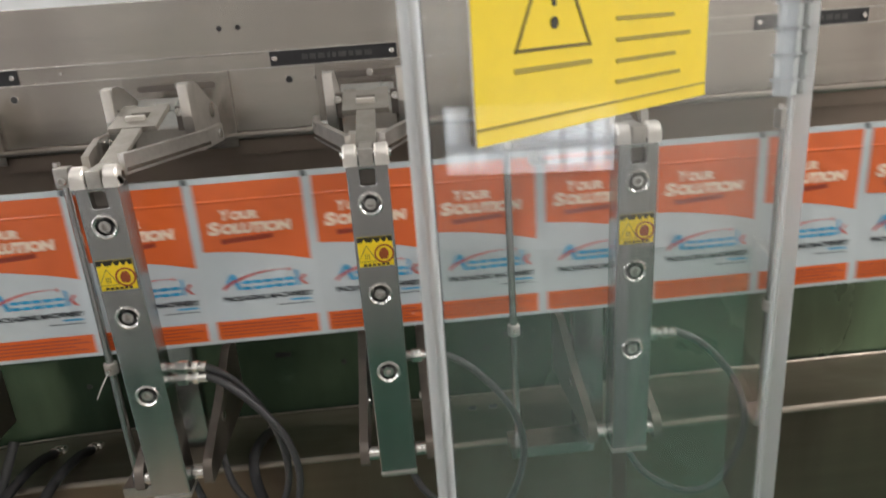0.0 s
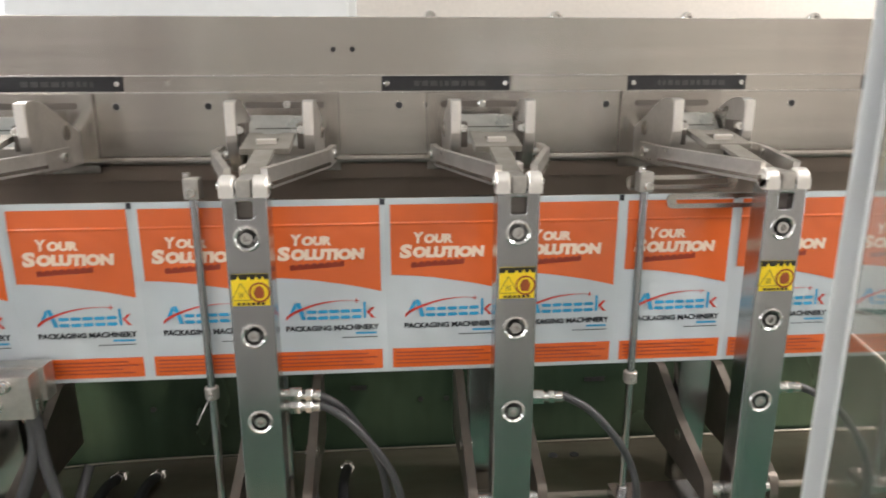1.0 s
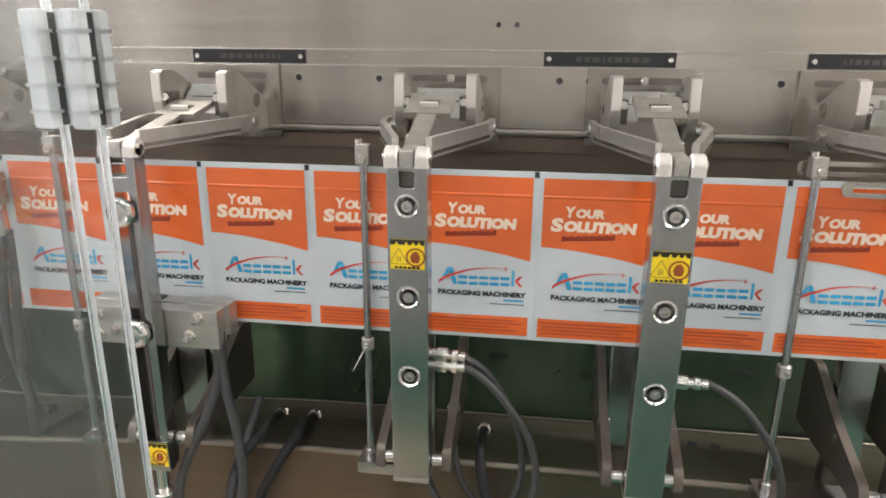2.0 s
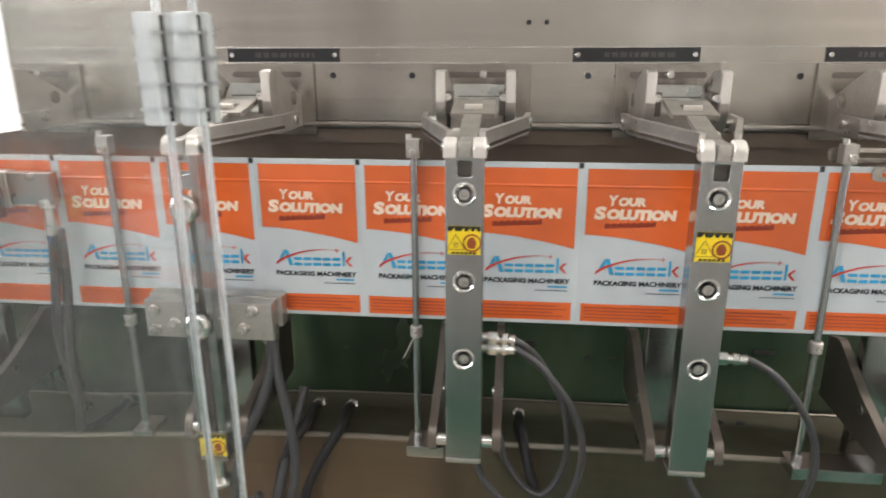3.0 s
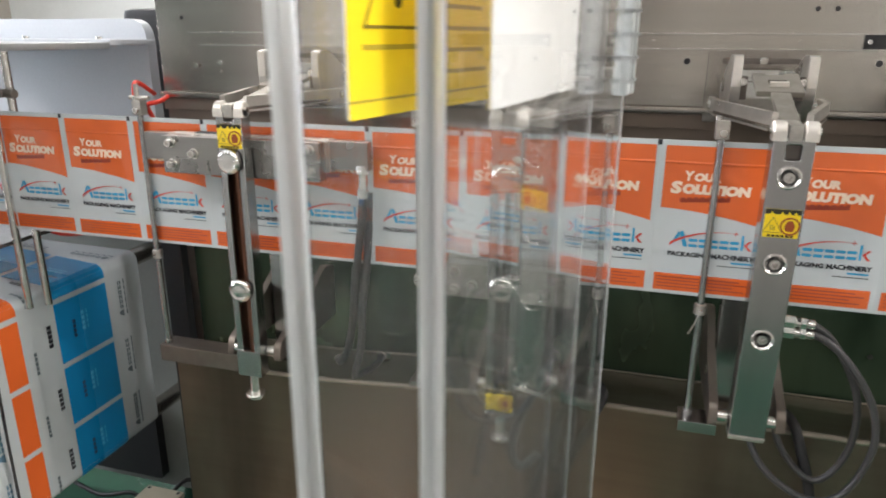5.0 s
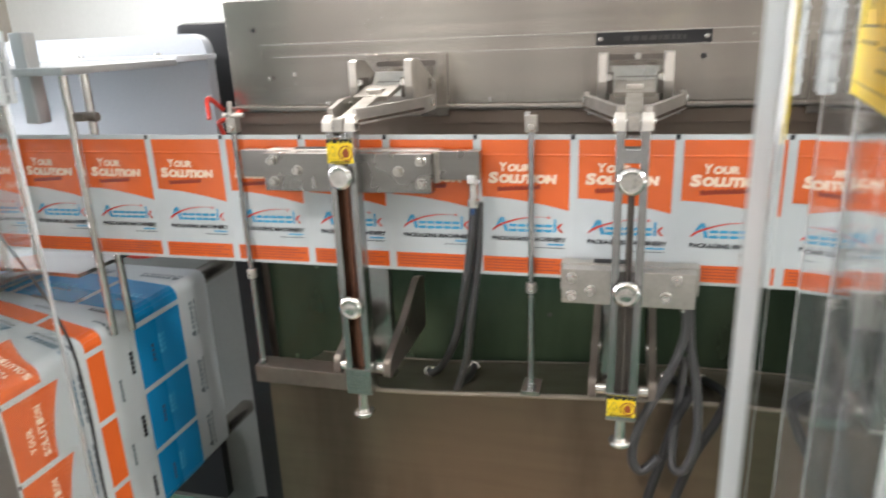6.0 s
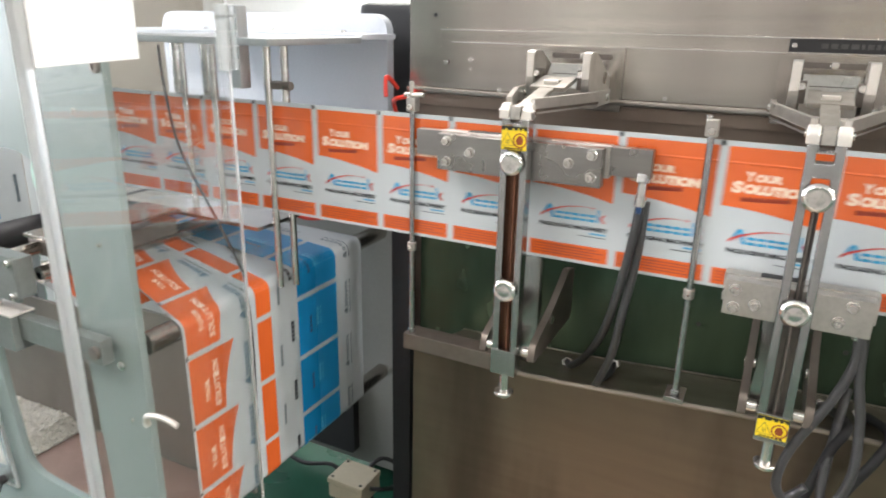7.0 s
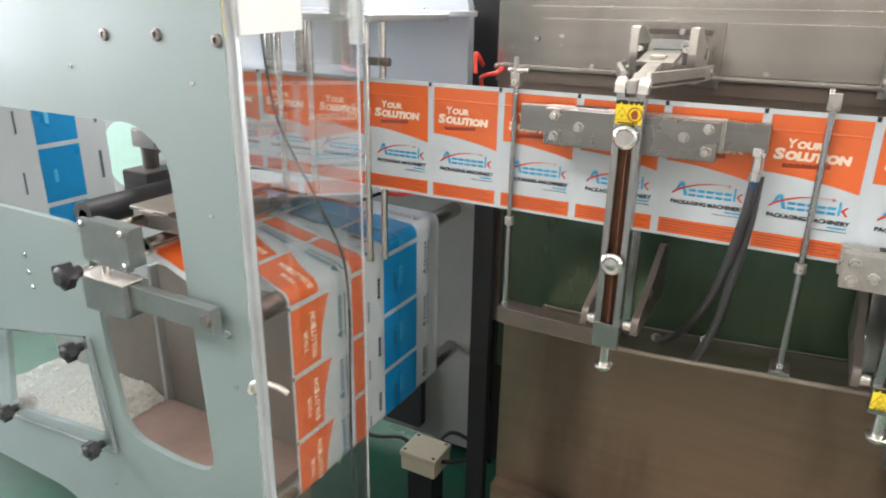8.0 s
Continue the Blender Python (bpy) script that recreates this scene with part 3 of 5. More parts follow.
def slogan_bar():
    """A dark bar of uneven height under the slogan, rising a little."""
    def base(u):
        return 0.0885 - 0.07 * (u - 0.032)
    return print_patch(0.032, 0.0985, lambda u: base(u) - 0.0070 + 0.0018 * (int((u - 0.032) / 0.0029) % 3 == 2), base, 46, 1, 0.0008)


sh = Shape().grid(lambda a, b: on_pouch(PITCH * a, TALL * b, 0), 24, 90)
sh.grid(lambda a, b: (PITCH * (1 - a), 0.001, -TALL * b), 1, 1)
sh.grid(lambda a, b: (PITCH * a, 0.001 - b * (0.001 + swell(PITCH * a, 0)), 0), 14, 1)
sh.grid(lambda a, b: (PITCH * (1 - a), 0.001 - b * (0.001 + swell(PITCH * a, TALL)), -TALL), 14, 1)
POUCH = sh.mesh("pouch", FILM_WHITE, 60)
PRINTS = [
    ("orange_panel", print_patch(0.0065, 0.1435, lambda u: 0.0075, wave, 24, 40).mesh("orange_panel", FILM_ORANGE, 60)),
    ("zip_ridge", Shape().grid(lambda a, b: (0.0065 + 0.137 * a, -swell(0.0065 + 0.137 * a, 0.031) - 0.0003 - 0.0010 * math.sin(math.pi * b), -0.0292 - 0.0042 * b), 10, 6).mesh("zip_ridge", FILM_ORANGE, 80)),
    ("footer_band", print_patch(0.0065, 0.1435, lambda u: 0.1965, lambda u: 0.2235, 24, 8).mesh("footer_band", FILM_ORANGE, 60)),
    ("slogan", print_letters("Y", 0.0185, 0.0350, 0.0560, 1, 0.1, 0.0009, width=0.0130)
     .join(print_letters("OUR", 0.0145, 0.0482, 0.0560, 1, 0.1, 0.0009, width=0.0360))
     .join(print_letters("S", 0.0225, 0.0175, 0.0745, 1, 0.08, 0.0013, width=0.0155))
     .join(print_letters("OLUTION", 0.0172, 0.0338, 0.0742, 1, 0.08, 0.0013, width=0.0905)).mesh("slogan", FILM_TEXT)),
    ("slogan_bar", slogan_bar().mesh("slogan_bar", FILM_DARK)),
    ("logo", logo_blue().mesh("logo", FILM_BLUE)),
    ("logo_arc", logo_red().mesh("logo_arc", FILM_RED)),
    ("caption", print_letters("PACKAGING MACHINERY", 0.0095, 0.0225, 0.1685, 1, 0.0, 0.0004, width=0.1175).mesh("caption", FILM_INK)),
    ("small_print", bar(0.110, 0.1365, 0.1722, 0.1748).mesh("small_print", FILM_BLUE)),
    ("rule", bar(0.092, 0.1375, 0.1785, 0.1796).mesh("rule", FILM_INK)),
    ("footer_text", bar(0.011, 0.125, 0.2015, 0.2030).join(bar(0.011, 0.137, 0.2065, 0.2078))
     .join(bar(0.011, 0.118, 0.2115, 0.2128)).join(bar(0.011, 0.132, 0.2165, 0.2178)).mesh("footer_text", FILM_DARK)),
    ("eye_mark", bar(0.1445, 0.1505, 0.0, 0.0075).mesh("eye_mark", FILM_INK)),
]
web = thing("pouch_web", "long web of orange and white printed pouches standing upright", "film", pose(0.064, 0, TOP))
for k in range(-14, 11):
    pouch = part("pouch", POUCH, None, web, "", pose(PITCH * k, 0, 0))
    for name, me in PRINTS:
        part(name, me, None, pouch)


# ---------------- sealing stations ----------------
PIVOT = Vector((0, -0.062, 0.846))


def warning_label(parent, z0, z1, y, w=0.0205):
    """A small yellow and black hot-surface label on an arm; its writing is too small to read."""
    lab = part("warning_label", Shape().box(-w, w, y - 0.0006, y, z0, z1), YELLOW, parent, "yellow and black hot-surface label")
    h = z1 - z0
    part("header", Shape().box(-w, w, y - 0.0012, y - 0.0004, z1 - 0.17 * h, z1), INK, lab)
    sh = Shape()
    for k in (-0.62, -0.05, 0.35, 0.7):
        sh.prism([(w * k - 0.0022, z1 - 0.17 * h), (w * k + 0.0022, z1 - 0.17 * h), (w * k, z1 - 0.06 * h)], "y", y - 0.0018, y - 0.001)
    part("header_marks", sh, YELLOW, lab)
    sh = Shape()
    cx, cz, r = -0.5 * w, z0 + 0.42 * h, 0.3 * h
    for a, b in (((-r, -r * 0.8), (r, -r * 0.8)), ((r, -r * 0.8), (0, r)), ((0, r), (-r, -r * 0.8))):
        d = Vector((b[0] - a[0], b[1] - a[1])).normalized() * 0.0005
        n = Vector((-d.y, d.x))
        sh.prism([(cx + a[0] - n.x, cz + a[1] - n.y), (cx + b[0] - n.x, cz + b[1] - n.y), (cx + b[0] + n.x, cz + b[1] + n.y), (cx + a[0] + n.x, cz + a[1] + n.y)], "y", y - 0.0014, y - 0.0005)
    for k in (-1, 0, 1):
        sh.box(cx + k * 0.0022 - 0.0005, cx + k * 0.0022 + 0.0005, y - 0.0014, y - 0.0005, cz - r * 0.55, cz + r * 0.05)
    part("triangle", sh, INK_OLIVE, lab)
    cx, n = 0.48 * w, 20
    sh = Shape()
    for k in range(n):
        a0, a1 = 2 * math.pi * k / n, 2 * math.pi * (k + 1) / n
        sh.prism([(cx + r * 1.06 * math.cos(a0), cz + r * 1.06 * math.sin(a0)), (cx + r * 1.06 * math.cos(a1), cz + r * 1.06 * math.sin(a1)),
                  (cx + r * 0.88 * math.cos(a1), cz + r * 0.88 * math.sin(a1)), (cx + r * 0.88 * math.cos(a0), cz + r * 0.88 * math.sin(a0))], "y", y - 0.0014, y - 0.0005)
    part("circle", sh, INK_RED, lab)
    sh = Shape().prism(rounded([(cx - 0.42 * r, cz - 0.62 * r), (cx + 0.36 * r, cz - 0.62 * r), (cx + 0.5 * r, cz + 0.1 * r), (cx + 0.2 * r, cz + 0.68 * r), (cx - 0.3 * r, cz + 0.6 * r), (cx - 0.6 * r, cz)], 0.002, 3), "y", y - 0.0014, y - 0.0005)
    part("hand_sign", sh, INK_RED, lab)
    sh = Shape()
    for k in range(6):
        sh.box(-w * 0.75 + k * w * 0.26, -w * 0.75 + k * w * 0.26 + w * 0.18, y - 0.0014, y - 0.0005, z0 + 0.03 * h, z0 + 0.10 * h)
    part("small_print", sh, INK, lab)


def ring(x, z, r, n=22):
    return [(x + r * math.cos(2 * math.pi * k / n), z + r * math.sin(2 * math.pi * k / n)) for k in range(n)]


def clevis(parent, z, y):
    part("clevis_end", Shape().cyl((-0.026, y, z), (-0.010, y, z), 0.0125, 20, 0.002).box(-0.026, -0.010, y - 0.0125, y + 0.004, z - 0.011, z), PALE, parent, "pale machined fork end")
    part("clevis_end", Shape().cyl((0.010, y, z), (0.026, y, z), 0.0125, 20, 0.002).box(0.010, 0.026, y - 0.0125, y + 0.004, z - 0.011, z), PALE, parent, "pale machined fork end")
    part("hinge_pin", Shape().cyl((-0.029, y, z), (0.029, y, z), 0.005, 14), CHROME, parent)
    part("tongue", Shape().box(-0.0085, 0.0085, y - 0.012, y + 0.03, z - 0.012, z + 0.009, 0.003), CAST, parent)


def solid_arm(st, hoses):
    """A closed front arm with three counterbored screws and a hot-surface label."""
    p = PIVOT
    y0, y1 = -0.087 - p.y, -0.055 - p.y
    z0, z1 = 0.838 - p.z, 1.262 - p.z
    hole_lo, hole_hi = 1.2335 - p.z, 1.2525 - p.z
    outline = rounded([(-0.024, z0), (0.024, z0), (0.024, z1), (0.0088, z1), (0.0088, z1 - 0.003), (-0.0088, z1 - 0.003), (-0.0088, z1), (-0.024, z1)], [0.002, 0.002, 0.006, 0, 0, 0, 0, 0.006], 3)
    sh = plate_with_holes(outline, [rounded([(-0.0088, hole_lo), (0.0088, hole_lo), (0.0088, hole_hi), (-0.0088, hole_hi)], 0.003, 3)]
                          + [ring(0, z - p.z, 0.0134) for z in (1.212, 1.098, 0.990)], "y", y0, y1, 0.0016)
    arm = part("front_arm", sh, STEEL_V, st, "grey stainless sealing arm", Matrix.Translation(p))
    part("slot_liner", Shape().box(-0.009, 0.009, y0 + 0.012, y0 + 0.02, hole_lo, hole_hi), DARK_STEEL, arm)
    part("end_lip", Shape().box(-0.024, 0.024, y0 - 0.002, y1, z0 - 0.006, z0, 0.0015), CAST, arm)
    for z in (1.212, 1.098, 0.990):
        c = Vector((0, y0, z - p.z))
        way = Vector((0, -1, 0))
        bore = part("counterbore", Shape().lathe(c - way * 0.012, c + way * 0.0004, [(0.03, 0.0001), (0.03, 0.0112), (1, 0.0116), (1, 0.0140), (0.02, 0.0140), (0, 0.0001)], 26), STEEL_V, arm, "deep counterbore")
        part("rim", Shape().lathe(c - way * 0.002, c + way * 0.0018, [(0.1, 0.0108), (0.5, 0.0110), (1, 0.0130), (0.85, 0.0146), (0.4, 0.0154), (0.1, 0.0154), (0.1, 0.0108)], 28), RIM, bore, "bright bevelled rim")
        part("screw", bolt_shape(c - way * 0.0115, way, 0.0078, 0.0122), RIM, bore, "socket screw")
    warning_label(arm, 1.135 - p.z, 1.172 - p.z, y0 - 0.0004)
    clevis(arm, 1.268 - p.z, y0 + 0.011)
    for k, (points, r) in enumerate(hoses):
        q = [tuple(Vector(a) - p) for a in points]
        a, b = Vector(q[0]), Vector(q[1])
        d = (b - a).normalized()
        part("hose_fitting", Shape().cyl(a - d * 0.010, a + d * 0.004, 0.0092, 6, 0.0008).cyl(a + d * 0.004, a + d * 0.010, 0.0060, 14).cyl(a + d * 0.010, a + d * 0.018, 0.0082, 6, 0.0008).cyl(a + d * 0.018, a + d * 0.028, 0.0066, 14, 0.001).cyl(a - d * 0.03, a, 0.0062, 12), CHROME, arm, "nickel hose fitting")
        part("hose", Shape().tube(q, r, 10), HOSE, arm, "grey braided cable hose")
    return arm


def open_arm(st, label_z, knobs, tip, length, backing, oil):
    """A slotted front arm with two clamp knobs on its slide."""
    p = PIVOT
    y0, y1 = -0.086 - p.y, -0.060 - p.y
    zt, zb = 1.262 - p.z, length - p.z
    outline = rounded([(-0.0225, zb - 0.03), (0.0225, zb - 0.03), (0.0225, zt), (0.0088, zt), (0.0088, zt - 0.014), (-0.0088, zt - 0.014), (-0.0088, zt), (-0.0225, zt)], [0.002, 0.002, 0.005, 0, 0, 0, 0, 0.005], 3)
    gaps = sorted((1.226 - p.z, knobs[0] + 0.028 - p.z, knobs[1] + 0.002 - p.z, zb + 0.006))
    gaps = [gaps[0], *(g for n, g in enumerate(gaps) if n)]
    cuts = [(a + 0.0045, b - 0.0045) for a, b in zip(gaps, gaps[1:] + [zt - 0.017 + 0.0045])]
    sh = plate_with_holes(outline, [rounded([(-0.0108, a), (0.0108, a), (0.0108, b), (-0.0108, b)], 0.002, 2) for a, b in cuts if b - a > 0.006], "y", y0, y1, 0.0018)
    arm = part("front_arm", sh, STEEL_V, st, "slotted stainless sealing arm", Matrix.Translation(p))
    part("spindle", Shape().cyl((0, y0 + 0.014, zb), (0, y0 + 0.014, knobs[0] - p.z), 0.0035, 10).cyl((0.004, y0 + 0.017, knobs[1] - p.z), (0.004, y0 + 0.017, knobs[0] - p.z), 0.0022, 8), oil, arm, "oiled spindle")
    part("slot_backing", Shape().box(-0.0115, 0.0115, y1 - 0.003, y1 + 0.002, zb - 0.01, backing - p.z, 0.001), oil, arm)
    part("end_block", Shape().box(-0.0228, 0.0228, y0 - 0.002, y0 + 0.012, zb - 0.031, zb + 0.016, 0.0015), STEEL_V, arm, "polished end block")
    for z in knobs:
        z -= p.z
        part("clamp_knob", Shape().lathe((0, y0, z), (0, y0 - 0.014, z), [(0, 0.014), (0.3, 0.014), (0.3, 0.0195), (0.75, 0.0195), (0.95, 0.0168), (1, 0.0150), (0.93, 0.0120), (0.97, 0.0085), (1, 0.0001)], 32)
             .box(-0.014, 0.014, y0 - 0.0148, y0 - 0.0138, z - 0.0012, z + 0.0012), CHROME, arm, "round slotted clamp knob")
    zt2 = zb - 0.03
    part("tip_rod", Shape().cyl((0, y0 + 0.013, zt2), (0, y0 + 0.013, tip + 0.006 - p.z), 0.009, 18).cyl((0, y0 + 0.013, tip + 0.006 - p.z), (0, y0 + 0.013, tip - p.z), 0.0175, 24, 0.001)
         .cyl((0, y0 + 0.013, tip - 0.004 - p.z), (0, y0 + 0.013, tip - p.z), 0.012, 20), CHROME, arm, "bright height adjusting screw")
    warning_label(arm, label_z[0] - p.z, label_z[1] - p.z, y0 - (0.0026 if label_z[0] < 1 else 0.0004), 0.021)
    clevis(arm, 1.266 - p.z, y0 + 0.011)
    return arm


def toggle_head(st):
    """The mounting plate, ears and spread links behind an arm, and the pale toggle plate between them."""
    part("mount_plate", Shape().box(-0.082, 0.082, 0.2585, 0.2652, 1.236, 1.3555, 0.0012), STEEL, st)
    part("plate_slot", Shape().prism(rounded([(-0.060, 1.333), (0.060, 1.333), (0.060, 1.3425), (-0.060, 1.3425)], 0.0047, 4), "y", 0.2572, 0.2588), DARK_STEEL, st)
    part("slot_screw", bolt_shape((0.004, 0.2572, 1.338), (0, -1, 0), 0.0062, 0.005), CHROME, st)
    for s in (-1, 1):
        ear = rounded([(0.258, 1.252), (0.135, 1.252), (0.110, 1.285), (0.110, 1.351), (0.150, 1.351), (0.258, 1.300)], [0, 0.01, 0.02, 0.014, 0.02, 0], 4)
        part("ear", Shape().prism(ear, "x", s * 0.051 - 0.007, s * 0.051 + 0.007), CAST, st, "cast bearing ear")
        # Paler plate on the ear's upper face stands in for its highlight.
        part("ear_face", Shape().box(s * 0.051 - 0.0066, s * 0.051 + 0.0066, 0.1075, 0.111, 1.305, 1.349, 0.0016), PALE, st)
        sh = Shape()
        a, b = Vector((s * 0.020, -0.066)), Vector((s * 0.074, 0.105))
        c = Vector((s * 0.078, 0.17))
        for q, r in ((a, b), (b, c)):
            n = Vector((-(r - q).y, (r - q).x)).normalized() * 0.004
            sh.prism([tuple(q - n), tuple(q + n), tuple(r + n), tuple(r - n)], "z", 1.262, 1.286)
        part("spread_link", sh, CAST, st, "flat aluminium connecting link")
        part("link_rib", Shape().prism([tuple(a + Vector((s * 0.0052, -0.001))), tuple(a + Vector((s * 0.0042, 0.0))), tuple(b + Vector((s * 0.0042, 0))), tuple(b + Vector((s * 0.0052, -0.001)))], "z", 1.2655, 1.270), STEEL, st)
        part("link_pin", Shape().cyl((s * 0.084, 0.15, 1.274), (s * 0.055, 0.15, 1.274), 0.007, 16), CHROME, st)
        part("cap_screw", bolt_shape((s * 0.0405, 0.118, 1.311), (0, -1, 0.2), 0.006, 0.007), CHROME, st)
        part("toggle_block", Shape().box(s * 0.039 - 0.005, s * 0.039 + 0.005, 0.118, 0.145, 1.286, 1.32, 0.001), DARK_STEEL, st)
    part("shaft", Shape().cyl((-0.06, 0.215, 1.302), (0.06, 0.215, 1.302), 0.011, 18), STEEL, st)
    part("cross_block", Shape().prism(rounded([(0.150, 1.256), (0.205, 1.256), (0.205, 1.326), (0.196, 1.326), (0.150, 1.288)], [0.003, 0, 0.002, 0.003, 0.004], 3), "x", -0.040, 0.040), CAST, st)
    part("block_seam", Shape().box(-0.030, 0.034, 0.1748, 0.1768, 1.3085, 1.3098), DARK_STEEL, st)
    for s in (-1, 1):
        part("inner_pad", Shape().box(min(s * 0.026, s * 0.011), max(s * 0.026, s * 0.011), 0.02, 0.05, 1.262, 1.276, 0.002), PALE, st)
    # the toggle plate turns about its lower end, at the arm's fork
    sh = Shape().box(-0.0125, 0.0125, 0.0, 0.112, -0.003, 0.003, 0.001)
    sh.box(-0.031, -0.0125, 0.104, 0.178, -0.004, 0.004, 0.001).box(0.0125, 0.031, 0.104, 0.178, -0.004, 0.004, 0.001)
    sh.box(-0.0135, 0.0135, 0.104, 0.128, -0.004, 0.004, 0.001).box(-0.0135, 0.0135, 0.150, 0.172, -0.004, 0.004, 0.001)
    tog = part("toggle_plate", sh, TOGGLE, st, "tan-grey H-shaped toggle plate", pose(0, -0.045, 1.27, 11))
    part("toggle_bar", Shape().box(-0.0125, 0.0125, 0.123, 0.129, 0.0035, 0.010, 0.001), PALE, tog)
    return tog


def lower_frame(st, side=-1):
    """Pivot stubs, rear arm and foot bracket at the arm's lower end."""
    for s in (-1, 1):
        part("pivot_stub", Shape().cyl((s * 0.024, -0.062, 0.852), (s * 0.040, -0.062, 0.852), 0.0095, 18, 0.0015), CHROME, st)
        tri = rounded([(-0.074, 0.838), (0.145, 0.842), (0.145, 0.945), (0.11, 0.955), (0.03, 0.908), (-0.068, 0.868)], [0.008, 0, 0, 0.01, 0.02, 0.01], 3)
        part("side_cheek", Shape().prism(tri, "x", s * 0.045 - 0.006, s * 0.045 + 0.006), GUSSET, st)
        part("cheek_pin", Shape().cyl((s * 0.036, 0.02, 0.885), (s * 0.052, 0.02, 0.885), 0.008, 16), CHROME, st)
    part("rear_arm", Shape().box(-0.036, 0.010, 0.062, 0.085, 0.765, 1.225, 0.003), STEEL_V, st, "rear sealing arm behind the web")
    part("rear_jaw", Shape().box(-0.012, 0.012, 0.006, 0.062, 1.015, 1.225, 0.002), DARK_STEEL, st)


ARMS, TOGGLES = [], []


def station(x, label, arm_builder):
    st = thing("sealing_station", label, "machine part", pose(x, 0, 0), "sealing stations")
    TOGGLES.append(toggle_head(st))
    lower_frame(st)
    ARMS.append(arm_builder(st))
    return st


def hose_loop(x, z, dx, drop, y=-0.055):
    return [(x, y, z), (x + 0.03, y - 0.004, z + 0.001), (x + dx * 0.55, y - 0.012, z - 0.025), (x + dx * 0.9, y - 0.012, z - 0.09), (x + dx, y - 0.012, z - 0.16),
            (x + dx * 0.82, y - 0.004, z - drop), (x + dx * 0.45, y + 0.0, z - drop - 0.02), (x - 0.005, y + 0.006, z - drop + 0.018), (x - 0.035, y + 0.03, z - drop + 0.075)]


station(0.364, "vertical sealing station with solid arm and two hoses", lambda st: solid_arm(st, [
    (hose_loop(0.040, 0.992, 0.124, 0.243), 0.0050),
    ([(0.040, -0.052, 1.006), (0.065, -0.055, 1.006), (0.10, -0.05, 0.975), (0.138, -0.048, 0.90), (0.143, -0.042, 0.81), (0.11, -0.035, 0.748), (0.06, -0.02, 0.79), (0.040, 0.012, 0.87)], 0.0050)]))
station(0.664, "vertical sealing station with solid arm and one hose", lambda st: solid_arm(st, [(hose_loop(0.040, 0.992, 0.130, 0.245), 0.0049)]))
station(0.975, "vertical sealing station with solid arm beside a slotted guide", lambda st: solid_arm(st, [(hose_loop(0.040, 0.992, 0.130, 0.245), 0.0049)]))

# bottom sealing station
bottom = station(-0.002, "bottom sealing station with slotted arm and clamp bar", lambda st: open_arm(st, (0.820, 0.855), (1.187, 1.023), 0.764, 0.842, 0.99, DARK_STEEL))


def clamp_bar(st, z0, z1, left, right, holes, label, mat):
    c = part("clamp_bar", Shape().box(left, right, -0.058, -0.034, z0, z1, 0.002), mat, st, label)
    part("jaw_strip", Shape().box(left - 0.004, right + 0.006, -0.034, -0.010, z0 + 0.012, z1 + 0.002, 0.002), CAST, c)
    for x, z in holes:
        part("bolt", bolt_shape((x, -0.058, z), (0, -1, 0), 0.0068, 0.009, 0.0088), CHROME, c)
    part("slot", Shape().box(left + 0.045, left + 0.10, -0.03, -0.014, z1 + 0.0015, z1 + 0.0035), BLACK, c)
    return c


bar_low = clamp_bar(bottom, 0.990, 1.045, -0.095, 0.098, [(-0.080, 1.031), (-0.052, 1.012), (-0.080, 1.003), (0.070, 1.034), (0.056, 1.008)], "pale stainless bottom seal clamp bar", CAST)
part("hose", Shape().tube([(0.085, -0.045, 1.002), (0.088, -0.05, 0.95), (0.07, -0.06, 0.89), (0.03, -0.07, 0.80), (0.02, -0.072, 0.74), (0.035, -0.07, 0.715), (0.06, -0.065, 0.74)], 0.0072), HOSE, bar_low)
part("hose", Shape().tube([(0.092, -0.045, 1.002), (0.097, -0.05, 0.93), (0.11, -0.055, 0.86), (0.115, -0.06, 0.78), (0.10, -0.06, 0.72), (0.082, -0.05, 0.725), (0.09, 0.0, 0.80), (0.10, 0.05, 0.86)], 0.0072), HOSE, bar_low)
part("hose_fitting", Shape().cyl((0.085, -0.045, 1.017), (0.085, -0.045, 0.982), 0.008, 14, 0.001).cyl((0.094, -0.045, 1.012), (0.094, -0.045, 0.980), 0.006, 12), CHROME, bar_low)

# zip sealing station
zipper = station(-0.43, "zip sealing station with slotted arm and long clamp bar", lambda st: open_arm(st, (1.207, 1.244), (1.187, 0.972), 0.767, 0.842, 1.165, COPPER))
bar_top = clamp_bar(zipper, 1.155, 1.217, -0.150, 0.134, [(-0.131, 1.206), (-0.131, 1.171), (-0.088, 1.190), (0.082, 1.190), (0.118, 1.206), (0.118, 1.171)], "dark ground steel zip seal clamp bar", BAR)
part("long_jaw", Shape().box(-0.205, 0.204, -0.0315, -0.0125, 1.172, 1.2175, 0.002), BAR, bar_top, "long flat zip jaw")
part("hose_fitting", Shape().cyl((0.192, -0.024, 1.180), (0.192, -0.025, 1.166), 0.0115, 6, 0.001).cyl((0.192, -0.025, 1.166), (0.192, -0.026, 1.142), 0.0075, 14, 0.001).cyl((0.192, -0.026, 1.142), (0.191, -0.026, 1.128), 0.0095, 14, 0.001), CHROME, bar_top, "nickel hose fitting")
part("hose", Shape().tube([(0.192, -0.026, 1.135), (0.188, -0.03, 1.08), (0.172, -0.025, 0.98), (0.146, 0.015, 0.885), (0.105, 0.075, 0.800), (0.066, 0.130, 0.745), (0.050, 0.155, 0.736)], 0.0070), HOSE, bar_top)
